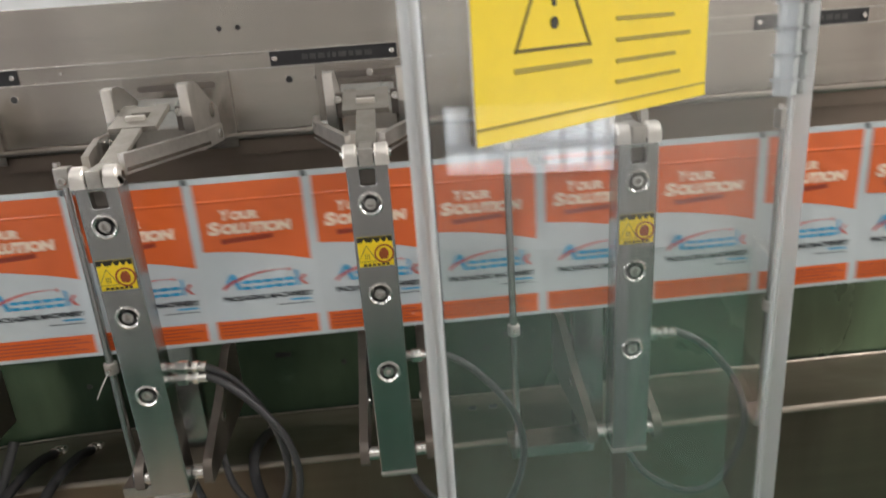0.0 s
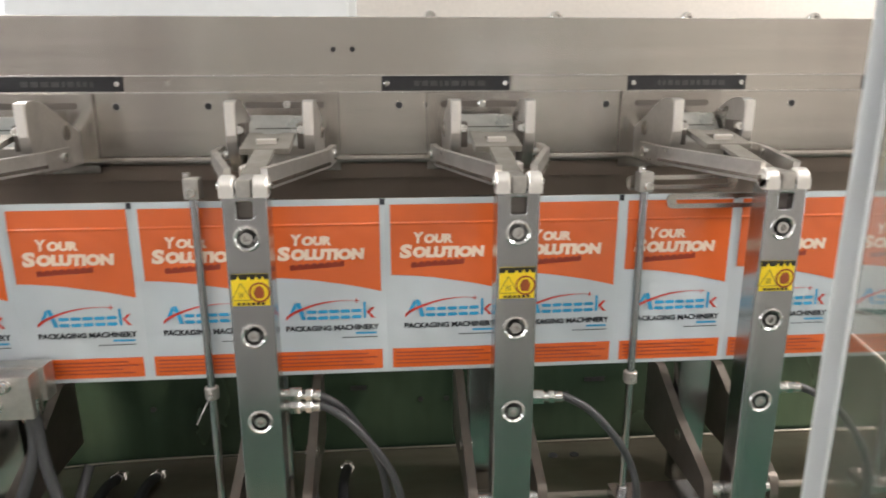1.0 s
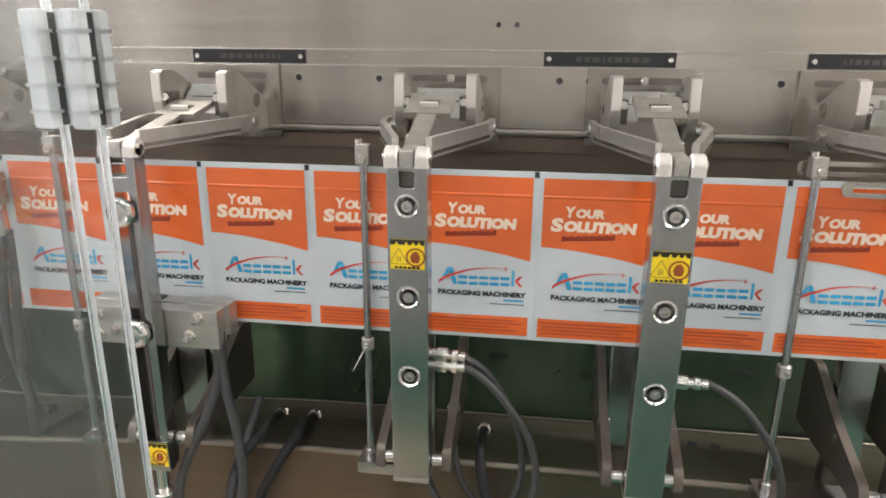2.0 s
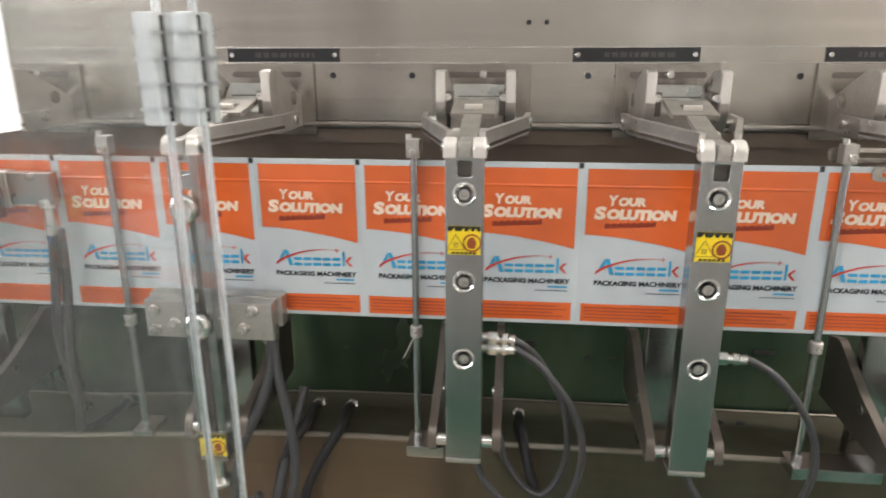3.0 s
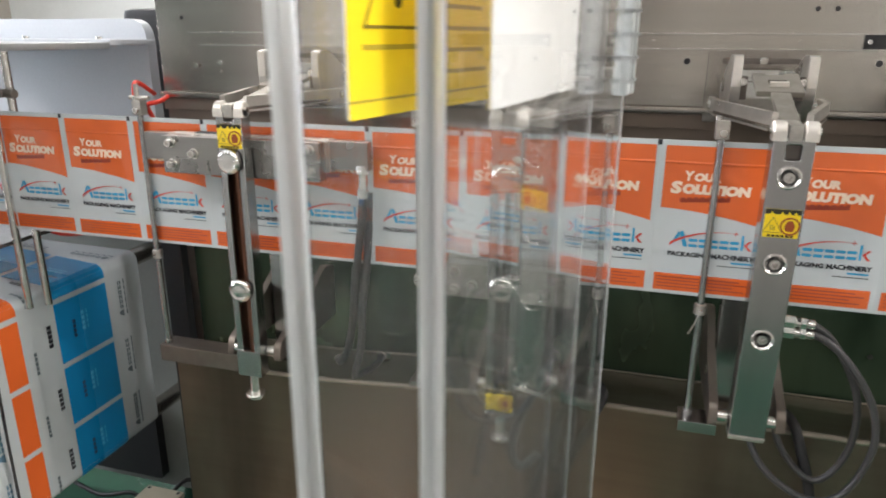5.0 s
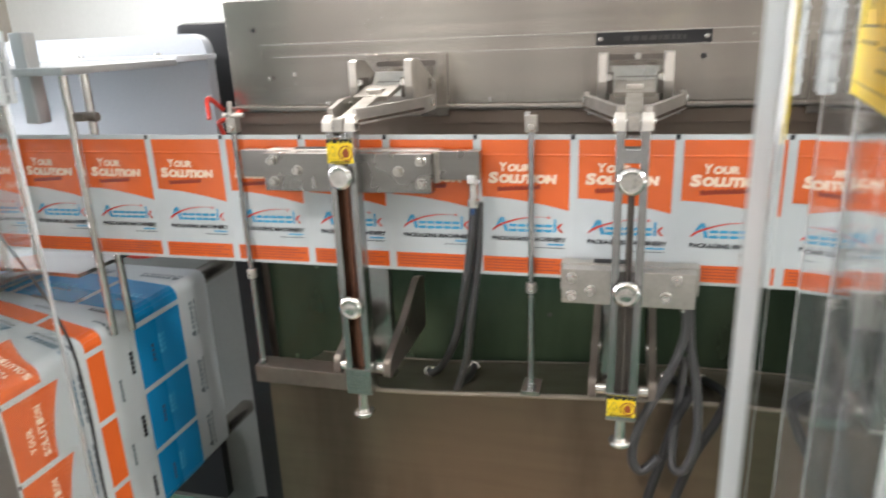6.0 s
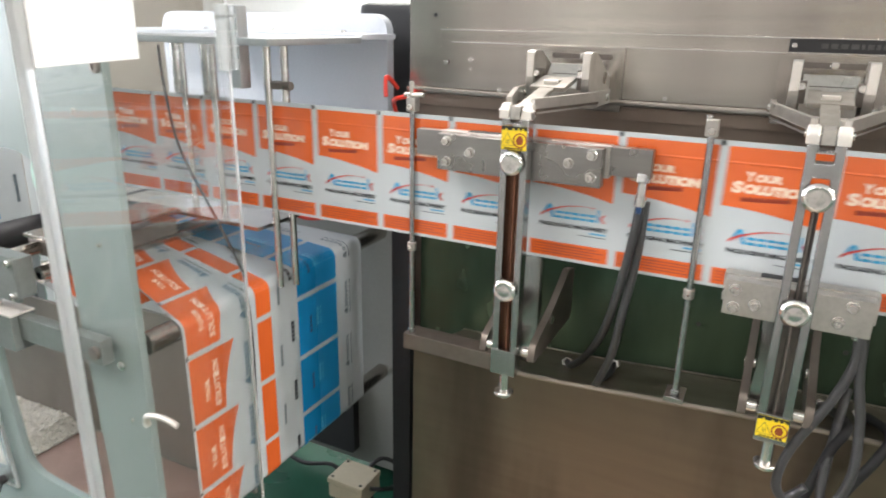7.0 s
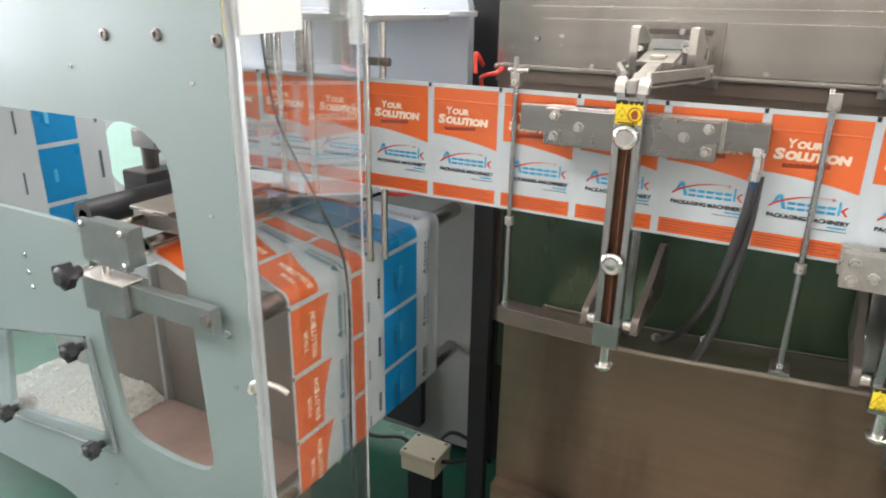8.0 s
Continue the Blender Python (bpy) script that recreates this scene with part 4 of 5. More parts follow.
part("hose", Shape().tube([(0.199, -0.020, 1.135), (0.196, -0.022, 1.05), (0.182, -0.020, 0.94), (0.168, 0.0, 0.855), (0.142, 0.025, 0.778), (0.134, 0.065, 0.757), (0.144, 0.13, 0.752), (0.143, 0.155, 0.756)], 0.0070), HOSE, bar_top)
for gx, gz in ((0.048, 0.732), (0.143, 0.752)):
    part("gland", Shape().cyl((gx, 0.180, gz - 0.010), (gx, 0.155, gz + 0.003), 0.0115, 6, 0.001), CHROME, bar_top, "nickel cable gland")
part("tube_clip", Shape().box(0.188, 0.196, -0.036, -0.020, 1.118, 1.128, 0.001), FILM_NAVY, bar_top)

# slotted guide near the last vertical station
guide = thing("slotted_guide", "pair of thin slotted steel web guides", "machine part", pose(0.90, -0.012, 1.245))
for dy, dz, dx in ((-0.012, -0.012, 0.03), (0.022, 0.006, -0.01)):
    out = rounded([(-0.07 + dx, dz - 0.009), (0.075 + dx, dz - 0.009), (0.075 + dx, dz + 0.009), (-0.07 + dx, dz + 0.009)], 0.009)
    hole = rounded([(-0.058 + dx, dz - 0.0035), (0.063 + dx, dz - 0.0035), (0.063 + dx, dz + 0.0035), (-0.058 + dx, dz + 0.0035)], 0.0035)
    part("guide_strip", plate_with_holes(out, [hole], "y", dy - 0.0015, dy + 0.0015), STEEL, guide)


# ---------------- guide rods ----------------
def guide_rod(x, y, foot, collar=0.993, cross=False):
    t = thing("guide_rod", "thin steel web guide rod with clamp head and collar", "rod", pose(x, y, foot), "web guide rods")
    part("rod", Shape().cyl((0, 0, 0), (0, 0, 1.262 - foot), 0.0052, 14), STEEL_V, t)
    part("clamp_head", Shape().box(-0.009, 0.009, -0.008, 0.010, 1.243 - foot, 1.268 - foot, 0.002), CAST, t)
    part("clamp_bolt", bolt_shape((0.001, -0.008, 1.252 - foot), (0, -1, 0), 0.0055, 0.006).join(Shape().cyl((-0.006, 0, 1.268 - foot), (-0.006, 0, 1.274 - foot), 0.005, 12)), CHROME, t)
    if cross:
        part("cross_pin", Shape().cyl((-0.016, 0, 1.272 - foot), (0.022, 0, 1.272 - foot), 0.004, 12).cyl((-0.002, 0, 1.262 - foot), (-0.002, 0, 1.295 - foot), 0.004, 12), CAST, t)
    part("collar", Shape().cyl((0, 0, collar - 0.008 - foot), (0, 0, collar + 0.008 - foot), 0.0088, 16, 0.001), CAST, t)
    part("collar_screw", bolt_shape((0, -0.008, collar - foot), (0, -1, 0), 0.003, 0.004), CHROME, t)
    part("foot", Shape().cyl((0, 0, 0), (0, 0, 0.010), 0.0075, 14, 0.001), STEEL_V, t)


guide_rod(0.290, -0.010, 0.818)
guide_rod(0.836, -0.010, 0.818)
guide_rod(-0.150, -0.010, 0.812)
guide_rod(-0.655, -0.010, 0.810, 0.99, True)
guide_rod(1.20, -0.010, 0.818)
for x0, x1 in ((0.276, 0.3315), (0.822, 0.9425)):
    single("rod_bracket", Shape().box(x0, x1, -0.034, 0.010, 0.800, 0.818, 0.0012), STEEL_V, "flat steel foot bracket of a guide rod", "bracket")
single("rod_bracket", Shape().box(-0.166, -0.134, -0.024, 0.0225, 0.802, 0.812, 0.0012), STEEL_V, "small flat steel foot bracket of a guide rod", "bracket")
single("rod_bracket", Shape().box(1.184, 1.216, -0.024, 0.0225, 0.806, 0.818, 0.0012), STEEL_V, "small flat steel foot bracket of a guide rod", "bracket")
single("rod_bracket", Shape().box(-0.668, -0.46, -0.022, 0.0215, 0.776, 0.810, 0.003), GUSSET, "long flat steel foot bracket on the ledge", "bracket")


# ---------------- loose hoses on the shelf ----------------
for x, bend in ((0.079, (0.010, 0.026, 0.006, -0.012, -0.04)), (0.140, (0.008, 0.022, 0.004, -0.028, -0.06)), (0.442, (0.001, 0.005, 0.014, 0.034, 0.050))):
    t = thing("shelf_hose", "dark hose with small nickel gland leaving the shelf", "hose", pose(x, 0.190, 0.752), "shelf hoses")
    part("gland", Shape().cyl((0.0, 0.004, -0.004), (0.0, -0.012, 0.004), 0.0120, 6, 0.001).cyl((0.0, -0.012, 0.004), (0.001, -0.026, 0.011), 0.0096, 14, 0.001), CHROME, t)
    part("hose", Shape().tube([(0.001, -0.022, 0.009), (bend[0], -0.08, 0.034), (bend[1], -0.17, 0.058), (bend[2], -0.205, 0.030), (bend[3], -0.212, -0.04), (bend[4], -0.212, -0.16)], 0.0078), BLACK, t)
tie = single("cable_tie", Shape().tube([(0.290, -0.020, 0.992), (0.283, -0.032, 0.978), (0.275, -0.036, 0.962)], 0.0008, 6), CAST, "loose white cable tie end on a rod collar", "cable tie")


# ---------------- unwinding frame ----------------
PY0, PY1 = -0.372, -0.358
frame_thing = thing("unwind_frame", "pale grey-green painted film unwinding frame", "machine", pose(0, 0, 0))
outer = rounded([(-2.6, 0.0), (-2.35, 0.0), (-2.25, 0.20), (-1.62, 0.20), (-1.50, 0.0), (-0.997, 0.0), (-0.997, 1.78), (-2.6, 1.78)], [0, 0, 0.08, 0.12, 0, 0, 0, 0])
window = rounded([(-2.2, 1.165), (-1.225, 1.172), (-1.158, 1.12), (-1.128, 0.462), (-1.22, 0.446), (-1.400, 0.462), (-1.424, 0.66), (-1.436, 0.945), (-2.2, 0.945)],
                 [0.02, 0.09, 0.05, 0.05, 0.05, 0.06, 0.02, 0.07, 0.02])
small = rounded([(-1.80, 0.625), (-1.500, 0.672), (-1.474, 0.432), (-1.85, 0.392)], 0.02)
part("front_plate", plate_with_holes(outer, [window, small], "y", PY0, PY1), FRAME_PAINT, frame_thing)
for x, z in ((-1.279, 1.322), (-1.146, 1.326), (-1.010, 1.322)):
    part("screw", bolt_shape((x, PY0, z), (0, -1, 0), 0.0105, 0.005), DARK_STEEL, frame_thing, "dull dark socket screw")
for x, z, r in ((-1.074, 1.252, 0.004), (-1.061, 1.027, 0.004), (-1.050, 0.802, 0.009), (-1.041, 0.693, 0.004), (-1.385, 1.262, 0.003), (-1.47, 0.30, 0.004), (-1.60, 0.33, 0.004), (-1.66, 0.84, 0.005), (-1.655, 0.80, 0.005), (-1.65, 0.765, 0.005)):
    part("screw", bolt_shape((x, PY0, z), (0, -1, 0), r, 0.004), CHROME, frame_thing)
part("lever", Shape().tube([(-1.0, PY0 - 0.003, 0.700), (-0.988, PY0 - 0.012, 0.722), (-0.960, PY0 - 0.016, 0.734), (-0.930, PY0 - 0.014, 0.733), (-0.912, PY0 - 0.012, 0.726)], 0.0055, 10).cyl((-1.0, PY0, 0.700), (-1.0, PY0 - 0.008, 0.700), 0.007, 14), PALE, frame_thing, "small white latch lever")
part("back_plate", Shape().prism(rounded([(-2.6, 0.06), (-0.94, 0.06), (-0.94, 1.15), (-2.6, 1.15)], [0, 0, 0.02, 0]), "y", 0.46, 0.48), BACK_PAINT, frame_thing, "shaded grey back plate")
part("hood_plate", Shape().prism(rounded([(-1.75, 0.93), (-0.970, 0.93), (-0.970, 1.412), (-1.75, 1.412)], [0, 0, 0.05, 0.05]), "y", 0.42, 0.45), HOOD_PAINT, frame_thing, "rounded cover plate, blue-grey lightened for window sheen")
part("foot_block", Shape().prism(rounded([(-1.40, 0.10), (-1.108, 0.10), (-1.108, 0.34), (-1.40, 0.34)], 0.012), "y", 0.43, 0.459), BLACK, frame_thing, "black block at the foot of the back plate")
# Black slab fills the unlit gap between hood and machine; no post there.
part("side_post", Shape().box(-1.12, -0.826, 0.52, 0.62, 0.0, 1.44, 0.02), BLACK, frame_thing, "black slab standing in for the dark gap")
part("flange", Shape().box(-1.75, -0.945, 0.27, 0.42, 1.353, 1.366, 0.003), HOOD_PAINT, frame_thing)
part("flange_arm", Shape().box(-1.38, -0.945, -0.05, 0.27, 1.346, 1.360, 0.003), ALU, frame_thing)
for x in (-1.55, -1.3, -1.08):
    part("screw", bolt_shape((x, 0.39, 1.366), (0, 0, 1), 0.008, 0.006), CHROME, frame_thing)
for x, y, r, zb in ((-0.978, -0.016, 0.0075, 0.845), (-0.958, 0.012, 0.0075, 0.845), (-1.128, -0.016, 0.008, 0.985), (-1.215, -0.014, 0.007, 0.985), (-1.27, 0.02, 0.009, 1.0), (-1.19, 0.03, 0.012, 1.235)):
    part("guide_post", Shape().cyl((x, y, zb), (x, y, 1.346), r, 16), CHROME, frame_thing)
part("post_clamp", Shape().box(-0.989, -0.949, -0.018, 0.018, 1.264, 1.278, 0.003).cyl((-0.949, -0.004, 1.271), (-0.930, -0.004, 1.271), 0.0085, 12, 0.001), DARK_STEEL, frame_thing)
part("air_cylinder", Shape().box(-1.06, -1.03, -0.035, -0.005, 1.262, 1.42, 0.004), ALU, frame_thing)
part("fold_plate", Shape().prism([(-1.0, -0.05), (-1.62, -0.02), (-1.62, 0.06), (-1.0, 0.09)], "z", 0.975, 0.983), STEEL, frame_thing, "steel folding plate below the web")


def roller(x, z, r, y0, y1, label, mat=STEEL):
    t = thing("film_roller", label, "roller", pose(x, y0, z), "film rollers")
    part("tube", Shape().cyl((0, 0, 0), (0, y1 - y0, 0), r, 28, 0.001), mat, t)
    part("axle", Shape().cyl((0, -0.006 if y0 > PY1 + 0.02 else 0, 0), (0, y1 - y0 + 0.03, 0), r * 0.45, 14), CHROME, t)


roller(-1.009, 0.845, 0.0215, -0.352, 0.44, "bright steel film deflecting roller")
roller(-1.009, 0.416, 0.0215, -0.352, 0.44, "bright lower steel film roller")
roller(-1.325, 0.962, 0.013, -0.372, 0.25, "chromed steel nip roller")
roller(-1.275, 0.925, 0.017, -0.352, 0.25, "chromed nip roller below the first")
roller(-1.47, 0.955, 0.030, -0.345, 0.40, "black rubber-covered film roller", BLACK)
roller(-1.88, 0.70, 0.03, -0.352, 0.04, "bright steel film roller")
roller(-1.88, 1.24, 0.03, -0.352, 0.04, "bright steel film roller")

bracket = thing("nip_bracket", "grey nip roller bracket with knob and swing bar", "bracket", pose(-1.335, PY0, 0.83))
part("block", Shape().box(-0.055, 0.065, -0.05, -0.002, -0.035, 0.036, 0.004), NIP, bracket)
part("upper_block", Shape().box(-0.045, 0.085, -0.031, 0.0, 0.07, 0.148, 0.004), NIP, bracket)
part("swing_bar", Shape().box(0.05, 0.285, -0.036, -0.012, -0.014, 0.034, 0.003), NIP, bracket)
part("clamp_plate", Shape().prism(rounded([(-0.050, 0.068), (0.088, 0.064), (0.088, 0.152), (-0.050, 0.155)], 0.008), "y", -0.040, -0.032), NIP, bracket, "grey steel clamp plate")
for bx, bz in ((-0.038, 0.143), (0.076, 0.140), (0.076, 0.076)):
    part("bolt", bolt_shape((bx, -0.040, bz), (0, -1, 0), 0.007, 0.006), CHROME, bracket)
part("stop_bar", Shape().box(-0.02, 0.12, 0.06, 0.30, 0.115, 0.150, 0.004), DARK_STEEL, bracket, "dark stop bar along the nip rollers")
part("guide_bar", Shape().box(0.00, 0.11, 0.04, 0.32, 0.158, 0.166, 0.002), STEEL, bracket, "bright flat guide bar")
part("top_edge", Shape().box(-0.060, 0.070, -0.052, -0.004, 0.0362, 0.0400, 0.001), PALE, bracket)
part("bar_end", Shape().cyl((0.270, -0.012, 0.010), (0.270, -0.042, 0.010), 0.012, 18, 0.001), DARK_STEEL, bracket)
part("screw_stem", Shape().cyl((-0.031, -0.03, 0.055), (-0.031, -0.085, 0.055), 0.006, 12).cyl((0.0, -0.03, 0.04), (0.0, -0.03, 0.09), 0.008, 12), CHROME, bracket)


def star_knob(parent, x, y, z, r=0.021):
    prof = Shape()
    n = 30
    out = [((r + 0.003 * math.cos(5 * 2 * math.pi * k / n)) * math.cos(2 * math.pi * k / n) + x, (r + 0.003 * math.cos(5 * 2 * math.pi * k / n)) * math.sin(2 * math.pi * k / n) + z) for k in range(n)]
    prof.prism(out, "y", y - 0.02, y).cyl((x, y, z), (x, y + 0.02, z), r * 0.5, 14).lathe((x, y - 0.02, z), (x, y - 0.026, z), [(0, r * 0.8), (1, r * 0.5)], 20)
    return part("star_knob", prof, BLACK, parent, "black star knob")


star_knob(bracket, -0.031, -0.085, 0.055, 0.025)

hatch = thing("hatch_cover", "clear acrylic hatch cover with black star knobs", "cover", pose(0, 0, 0))
cover = rounded([(-1.90, 0.605), (-1.473, 0.688), (-1.440, 0.405), (-1.90, 0.365)], 0.015)
part("pane", Shape().prism(cover, "y", PY0 - 0.011, PY0 - 0.004), ACRYLIC, hatch)
part("cover_edge", Shape().tube([(-1.473, PY0 - 0.008, 0.688), (-1.465, PY0 - 0.008, 0.62), (-1.440, PY0 - 0.008, 0.405)], 0.004, 8).tube([(-1.440, PY0 - 0.008, 0.405), (-1.66, PY0 - 0.008, 0.386), (-1.90, PY0 - 0.008, 0.365)], 0.004, 8), ACRYLIC_EDGE, hatch)
for x, z in ((-1.496, 0.661), (-1.482, 0.414), (-1.818, 0.401)):
    star_knob(hatch, x, PY0 - 0.03, z, 0.02)

# granule tray behind the hatch
tray = thing("granule_tray", "shallow brown tray holding a low bed of white granules", "tray", pose(0, 0, 0.33))
part("pan", Shape().box(-2.10, -1.10, -0.350, -0.085, -0.01, 0.0, 0.002), TRAY, tray, "pinkish brown tray floor")
part("front_lip", Shape().box(-2.10, -1.10, -0.356, -0.350, -0.01, 0.03, 0.001), TRAY, tray)
part("back_sheet", Shape().box(-2.10, -1.626, -0.094, -0.085, -0.01, 0.36, 0.001), CHUTE, tray, "greyed plastic back sheet")
part("side_sheet", Shape().box(-1.62, -1.05, -0.075, -0.066, -0.01, 0.40, 0.001), CHUTE, tray, "greyed plastic back sheet")
part("corner_strip", Shape().box(-1.628, -1.615, -0.096, -0.062, -0.01, 0.40, 0.001), ALU, tray)


def bed(x, y):
    """Height of the granule bed in the tray."""
    edge = min(1.0, max(0.0, (-1.625 - x) / 0.05))
    return edge * (0.010 + 0.008 * math.sin(7 * x + 1) + 0.03 * (y + 0.35) + 0.004 * math.sin(60 * x) * math.sin(70 * y))


part("granule_bed", Shape().grid(lambda a, b: (-2.08 + 0.455 * a, -0.345 + 0.25 * b, bed(-2.08 + 0.455 * a, -0.345 + 0.25 * b)), 50, 30), GRANULES, tray, "bed of white granules")
rnd = random.Random(4)
sh = Shape()
for k in range(3600):
    x, y = rnd.uniform(-2.07, -1.622), rnd.uniform(-0.34, -0.1)
    z = bed(x, y) + rnd.uniform(0.0005, 0.0045)
    r = rnd.uniform(0.003, 0.006)
    turn = pose(x, y, z, rnd.uniform(0, 360), rnd.uniform(0, 360), 0)
    sh.add([turn @ Vector(p) for p in ((-r, -r * 0.6, -r * 0.6), (r, -r * 0.7, -r * 0.5), (r * 0.9, r * 0.7, -r * 0.6), (-r, r * 0.6, -r * 0.7), (-r * 0.7, -r * 0.5, r * 0.6), (r * 0.7, -r * 0.6, r * 0.7), (r * 0.6, r * 0.5, r * 0.6), (-r * 0.8, r * 0.6, r * 0.5))],
           [(3, 2, 1, 0), (4, 5, 6, 7), (0, 1, 5, 4), (1, 2, 6, 5), (2, 3, 7, 6), (3, 0, 4, 7)])
tagged(part("loose_granule", sh, GRANULES, tray, "white granules lying on the bed"), kind="stuff")
# Disc painted pale green for the light in a round opening.
disc = thing("opening_light_disc", "pale green disc standing in for a lit round opening", "disc", pose(-2.17, 0.31, 0.885))
part("disc", Shape().cyl((0, -0.01, 0), (0, -0.022, 0), 0.115, 48, 0.002), DISC_GREEN, disc)
part("stem", Shape().cyl((0, -0.01, 0), (0, 0.15, 0), 0.012, 14), DARK_STEEL, disc)
motor = thing("feed_motor", "dark geared feed motor with cable glands", "motor", pose(-1.77, 0.07, 0.80))
part("housing", Shape().box(-0.05, 0.05, -0.06, 0.10, 0.06, 0.14, 0.008), DARK_STEEL, motor)
part("shaft_housing", Shape().cyl((0, 0, 0.14), (0, 0, 0.26), 0.022, 20, 0.002), DARK_STEEL, motor)
part("end_cap", Shape().box(-0.03, 0.06, -0.03, 0.03, 0.20, 0.25, 0.004), CAST, motor)
part("mount", Shape().box(-0.04, 0.04, 0.02, 0.38, 0.03, 0.06, 0.002), DARK_STEEL, motor)


# ---------------- printed film on the unwinder ----------------
FX, FZ, FR = -0.985, 0.845, 0.024
LOW = 0.416


def film_at(y, s, lift=0.0):
    """A point of the film: y across it, s along it from the lower roller's tangent up and over the top roller."""
    r = FR + lift
    if s < 0:
        a = min(math.pi / 2, -s / FR)
        x, z = FX - FR + r * math.cos(a), LOW - r * math.sin(a)
        return (x - max(0, -s - FR * math.pi / 2), y, z)
    if s < FZ - LOW:
        return (FX + lift, y, LOW + s)
    a = min(radians(82), (s - FZ + LOW) / FR)
    rest = max(0.0, s - (FZ - LOW) - FR * radians(82))
    shrink = max(0.12, 1 - 1.1 * rest)
    y = 0.02 + (y - 0.02) * shrink
    return (FX - FR + r * math.cos(a) - rest * math.cos(radians(8)), y, FZ + r * math.sin(a) + rest * math.sin(radians(8)))


film = thing("film_sheet", "wide printed film running over the deflecting rollers", "film", pose(0, 0, 0))
S0, S1 = -0.05, 0.90
sh = Shape().grid(lambda a, b: film_at(-0.290 + 0.596 * b, S0 + (S1 - S0) * a), 150, 16)
part("sheet", sh, FILM_WHITE, film)


def film_pose(y, s, lift):
    """Where a flat piece of print lies on the film at y across and s along it: its x runs along the film, its z stands off it."""
    s = max(s, -0.036)
    if s < FZ - LOW:
        turn = -min(math.pi / 2, max(0.0, -s / FR))
    else:
        turn = min(radians(82), (s - FZ + LOW) / FR)
    base = Matrix(((0, 0, 1, 0), (0, -1, 0, 0), (1, 0, 0, 0), (0, 0, 0, 1)))
    return Matrix.Translation(film_at(y, s, lift)) @ Matrix.Rotation(-turn, 4, "Y") @ base


PIECES = []


def film_piece(name, outline, mat, lift):
    """One printed piece from its outline of (along, across) in a repeat; kept with its middle."""
    cs = (min(p for p, _ in outline) + max(p for p, _ in outline)) / 2
    cy = (min(q for _, q in outline) + max(q for _, q in outline)) / 2
    sh = Shape().add([(p - cs, cy - q, 0) for p, q in outline], [tuple(reversed(range(len(outline))))])
    PIECES.append((name, sh.mesh(name, mat), cy, cs, lift))


def film_box(name, s0, s1, y0, y1, mat, lift=0.0012):
    film_piece(name, [(s0, y0), (s1, y0), (s1, y1), (s0, y1)], mat, lift)


def film_word(name, body, size, y, s0, s1, mat):
    """A word running up the film, letter by letter."""
    n = len(body)
    for k, ch in enumerate(body):
        verts, faces = letters(ch, size, 1.0, 0.0, 0.0007)
        lo, hi = min(p for p, _ in verts), max(p for p, _ in verts)
        c = s0 + (s1 - s0) * (k + 0.5) / n
        wide = (s1 - s0) / n * 0.86 / (hi - lo)
        sh = Shape().add([((p - (lo + hi) / 2) * wide, q - size * 0.35, 0) for p, q in verts], faces)
        PIECES.append((name, sh.mesh(name, mat), y - size * 0.35, c, 0.0016))


def film_mark(y, s, wide, mat):
    """A plain mark of small blocks and a slanted bar."""
    film_piece("logo", [(s, y), (s + wide * 0.10, y - wide * 0.16), (s + wide * 0.15, y - wide * 0.16), (s + wide * 0.2, y)], mat, 0.0014)
    for k in range(6):
        p = s + wide * (0.23 + 0.125 * k)
        film_box("logo_block", p, p + wide * 0.10, y - wide * 0.11, y - wide * 0.065, mat, 0.0014)
        film_box("logo_block", p, p + wide * 0.10, y - wide * 0.045, y, mat, 0.0014)


STRIPS = 15
for k in range(STRIPS):
    p0, p1 = 0.006 + 0.138 * k / STRIPS, 0.006 + 0.138 * (k + 1) / STRIPS + 0.0002
    e0, e1 = ((p - 0.006) / 0.138 for p in (p0, p1))
    film_piece("orange_panel", [(p0, -0.284), (p1, -0.284), (p1, -0.200 + 0.034 * e1 * e1), (p0, -0.200 + 0.034 * e0 * e0)], FILM_ORANGE, 0.0006)
    film_box("footer_band", p0, p1, -0.090, -0.045, FILM_ORANGE, 0.0008)
    film_box("blue_panel", p0, p1, 0.044, 0.194, FILM_AZURE, 0.0010)
film_word("slogan", "YOUR", 0.016, -0.240, 0.040, 0.090, FILM_TEXT)
film_word("slogan", "SOLUTION", 0.020, -0.214, 0.020, 0.122, FILM_TEXT)
film_mark(-0.128, 0.022, 0.106, FILM_STEELBLUE)
for k in range(6):
    film_box("caption_block", 0.024 + 0.0175 * k, 0.038 + 0.0175 * k, -0.119, -0.114, FILM_GREY)
    film_box("caption_block", 0.044 + 0.0155 * k, 0.057 + 0.0155 * k, 0.248, 0.252, FILM_GREY)
film_mark(0.240, 0.042, 0.095, FILM_GREY)
for k in range(5):
    film_box("bar_print", 0.055 + 0.0105 * k, 0.0635 + 0.0105 * k, 0.018, 0.029, FILM_INK)
    film_box("bar_print", 0.012 + 0.0105 * k, 0.0205 + 0.0105 * k, -0.022, -0.015, FILM_GREY)
for k in range(4):
    film_box("blue_mark", 0.052 + 0.011 * k, 0.0605 + 0.011 * k, 0.086, 0.094, FILM_NAVY)
    film_box("pale_mark", 0.060 + 0.012 * k, 0.069 + 0.012 * k, 0.112, 0.120, FILM_SKY)
    film_box("pale_mark", 0.060 + 0.012 * k, 0.069 + 0.012 * k, 0.126, 0.129, FILM_SKY)
film_box("eye_mark", -0.004, 0.004, -0.290, -0.284, FILM_INK)
S_ROW = 0.837 - LOW - 0.155
FILM_PARTS = []
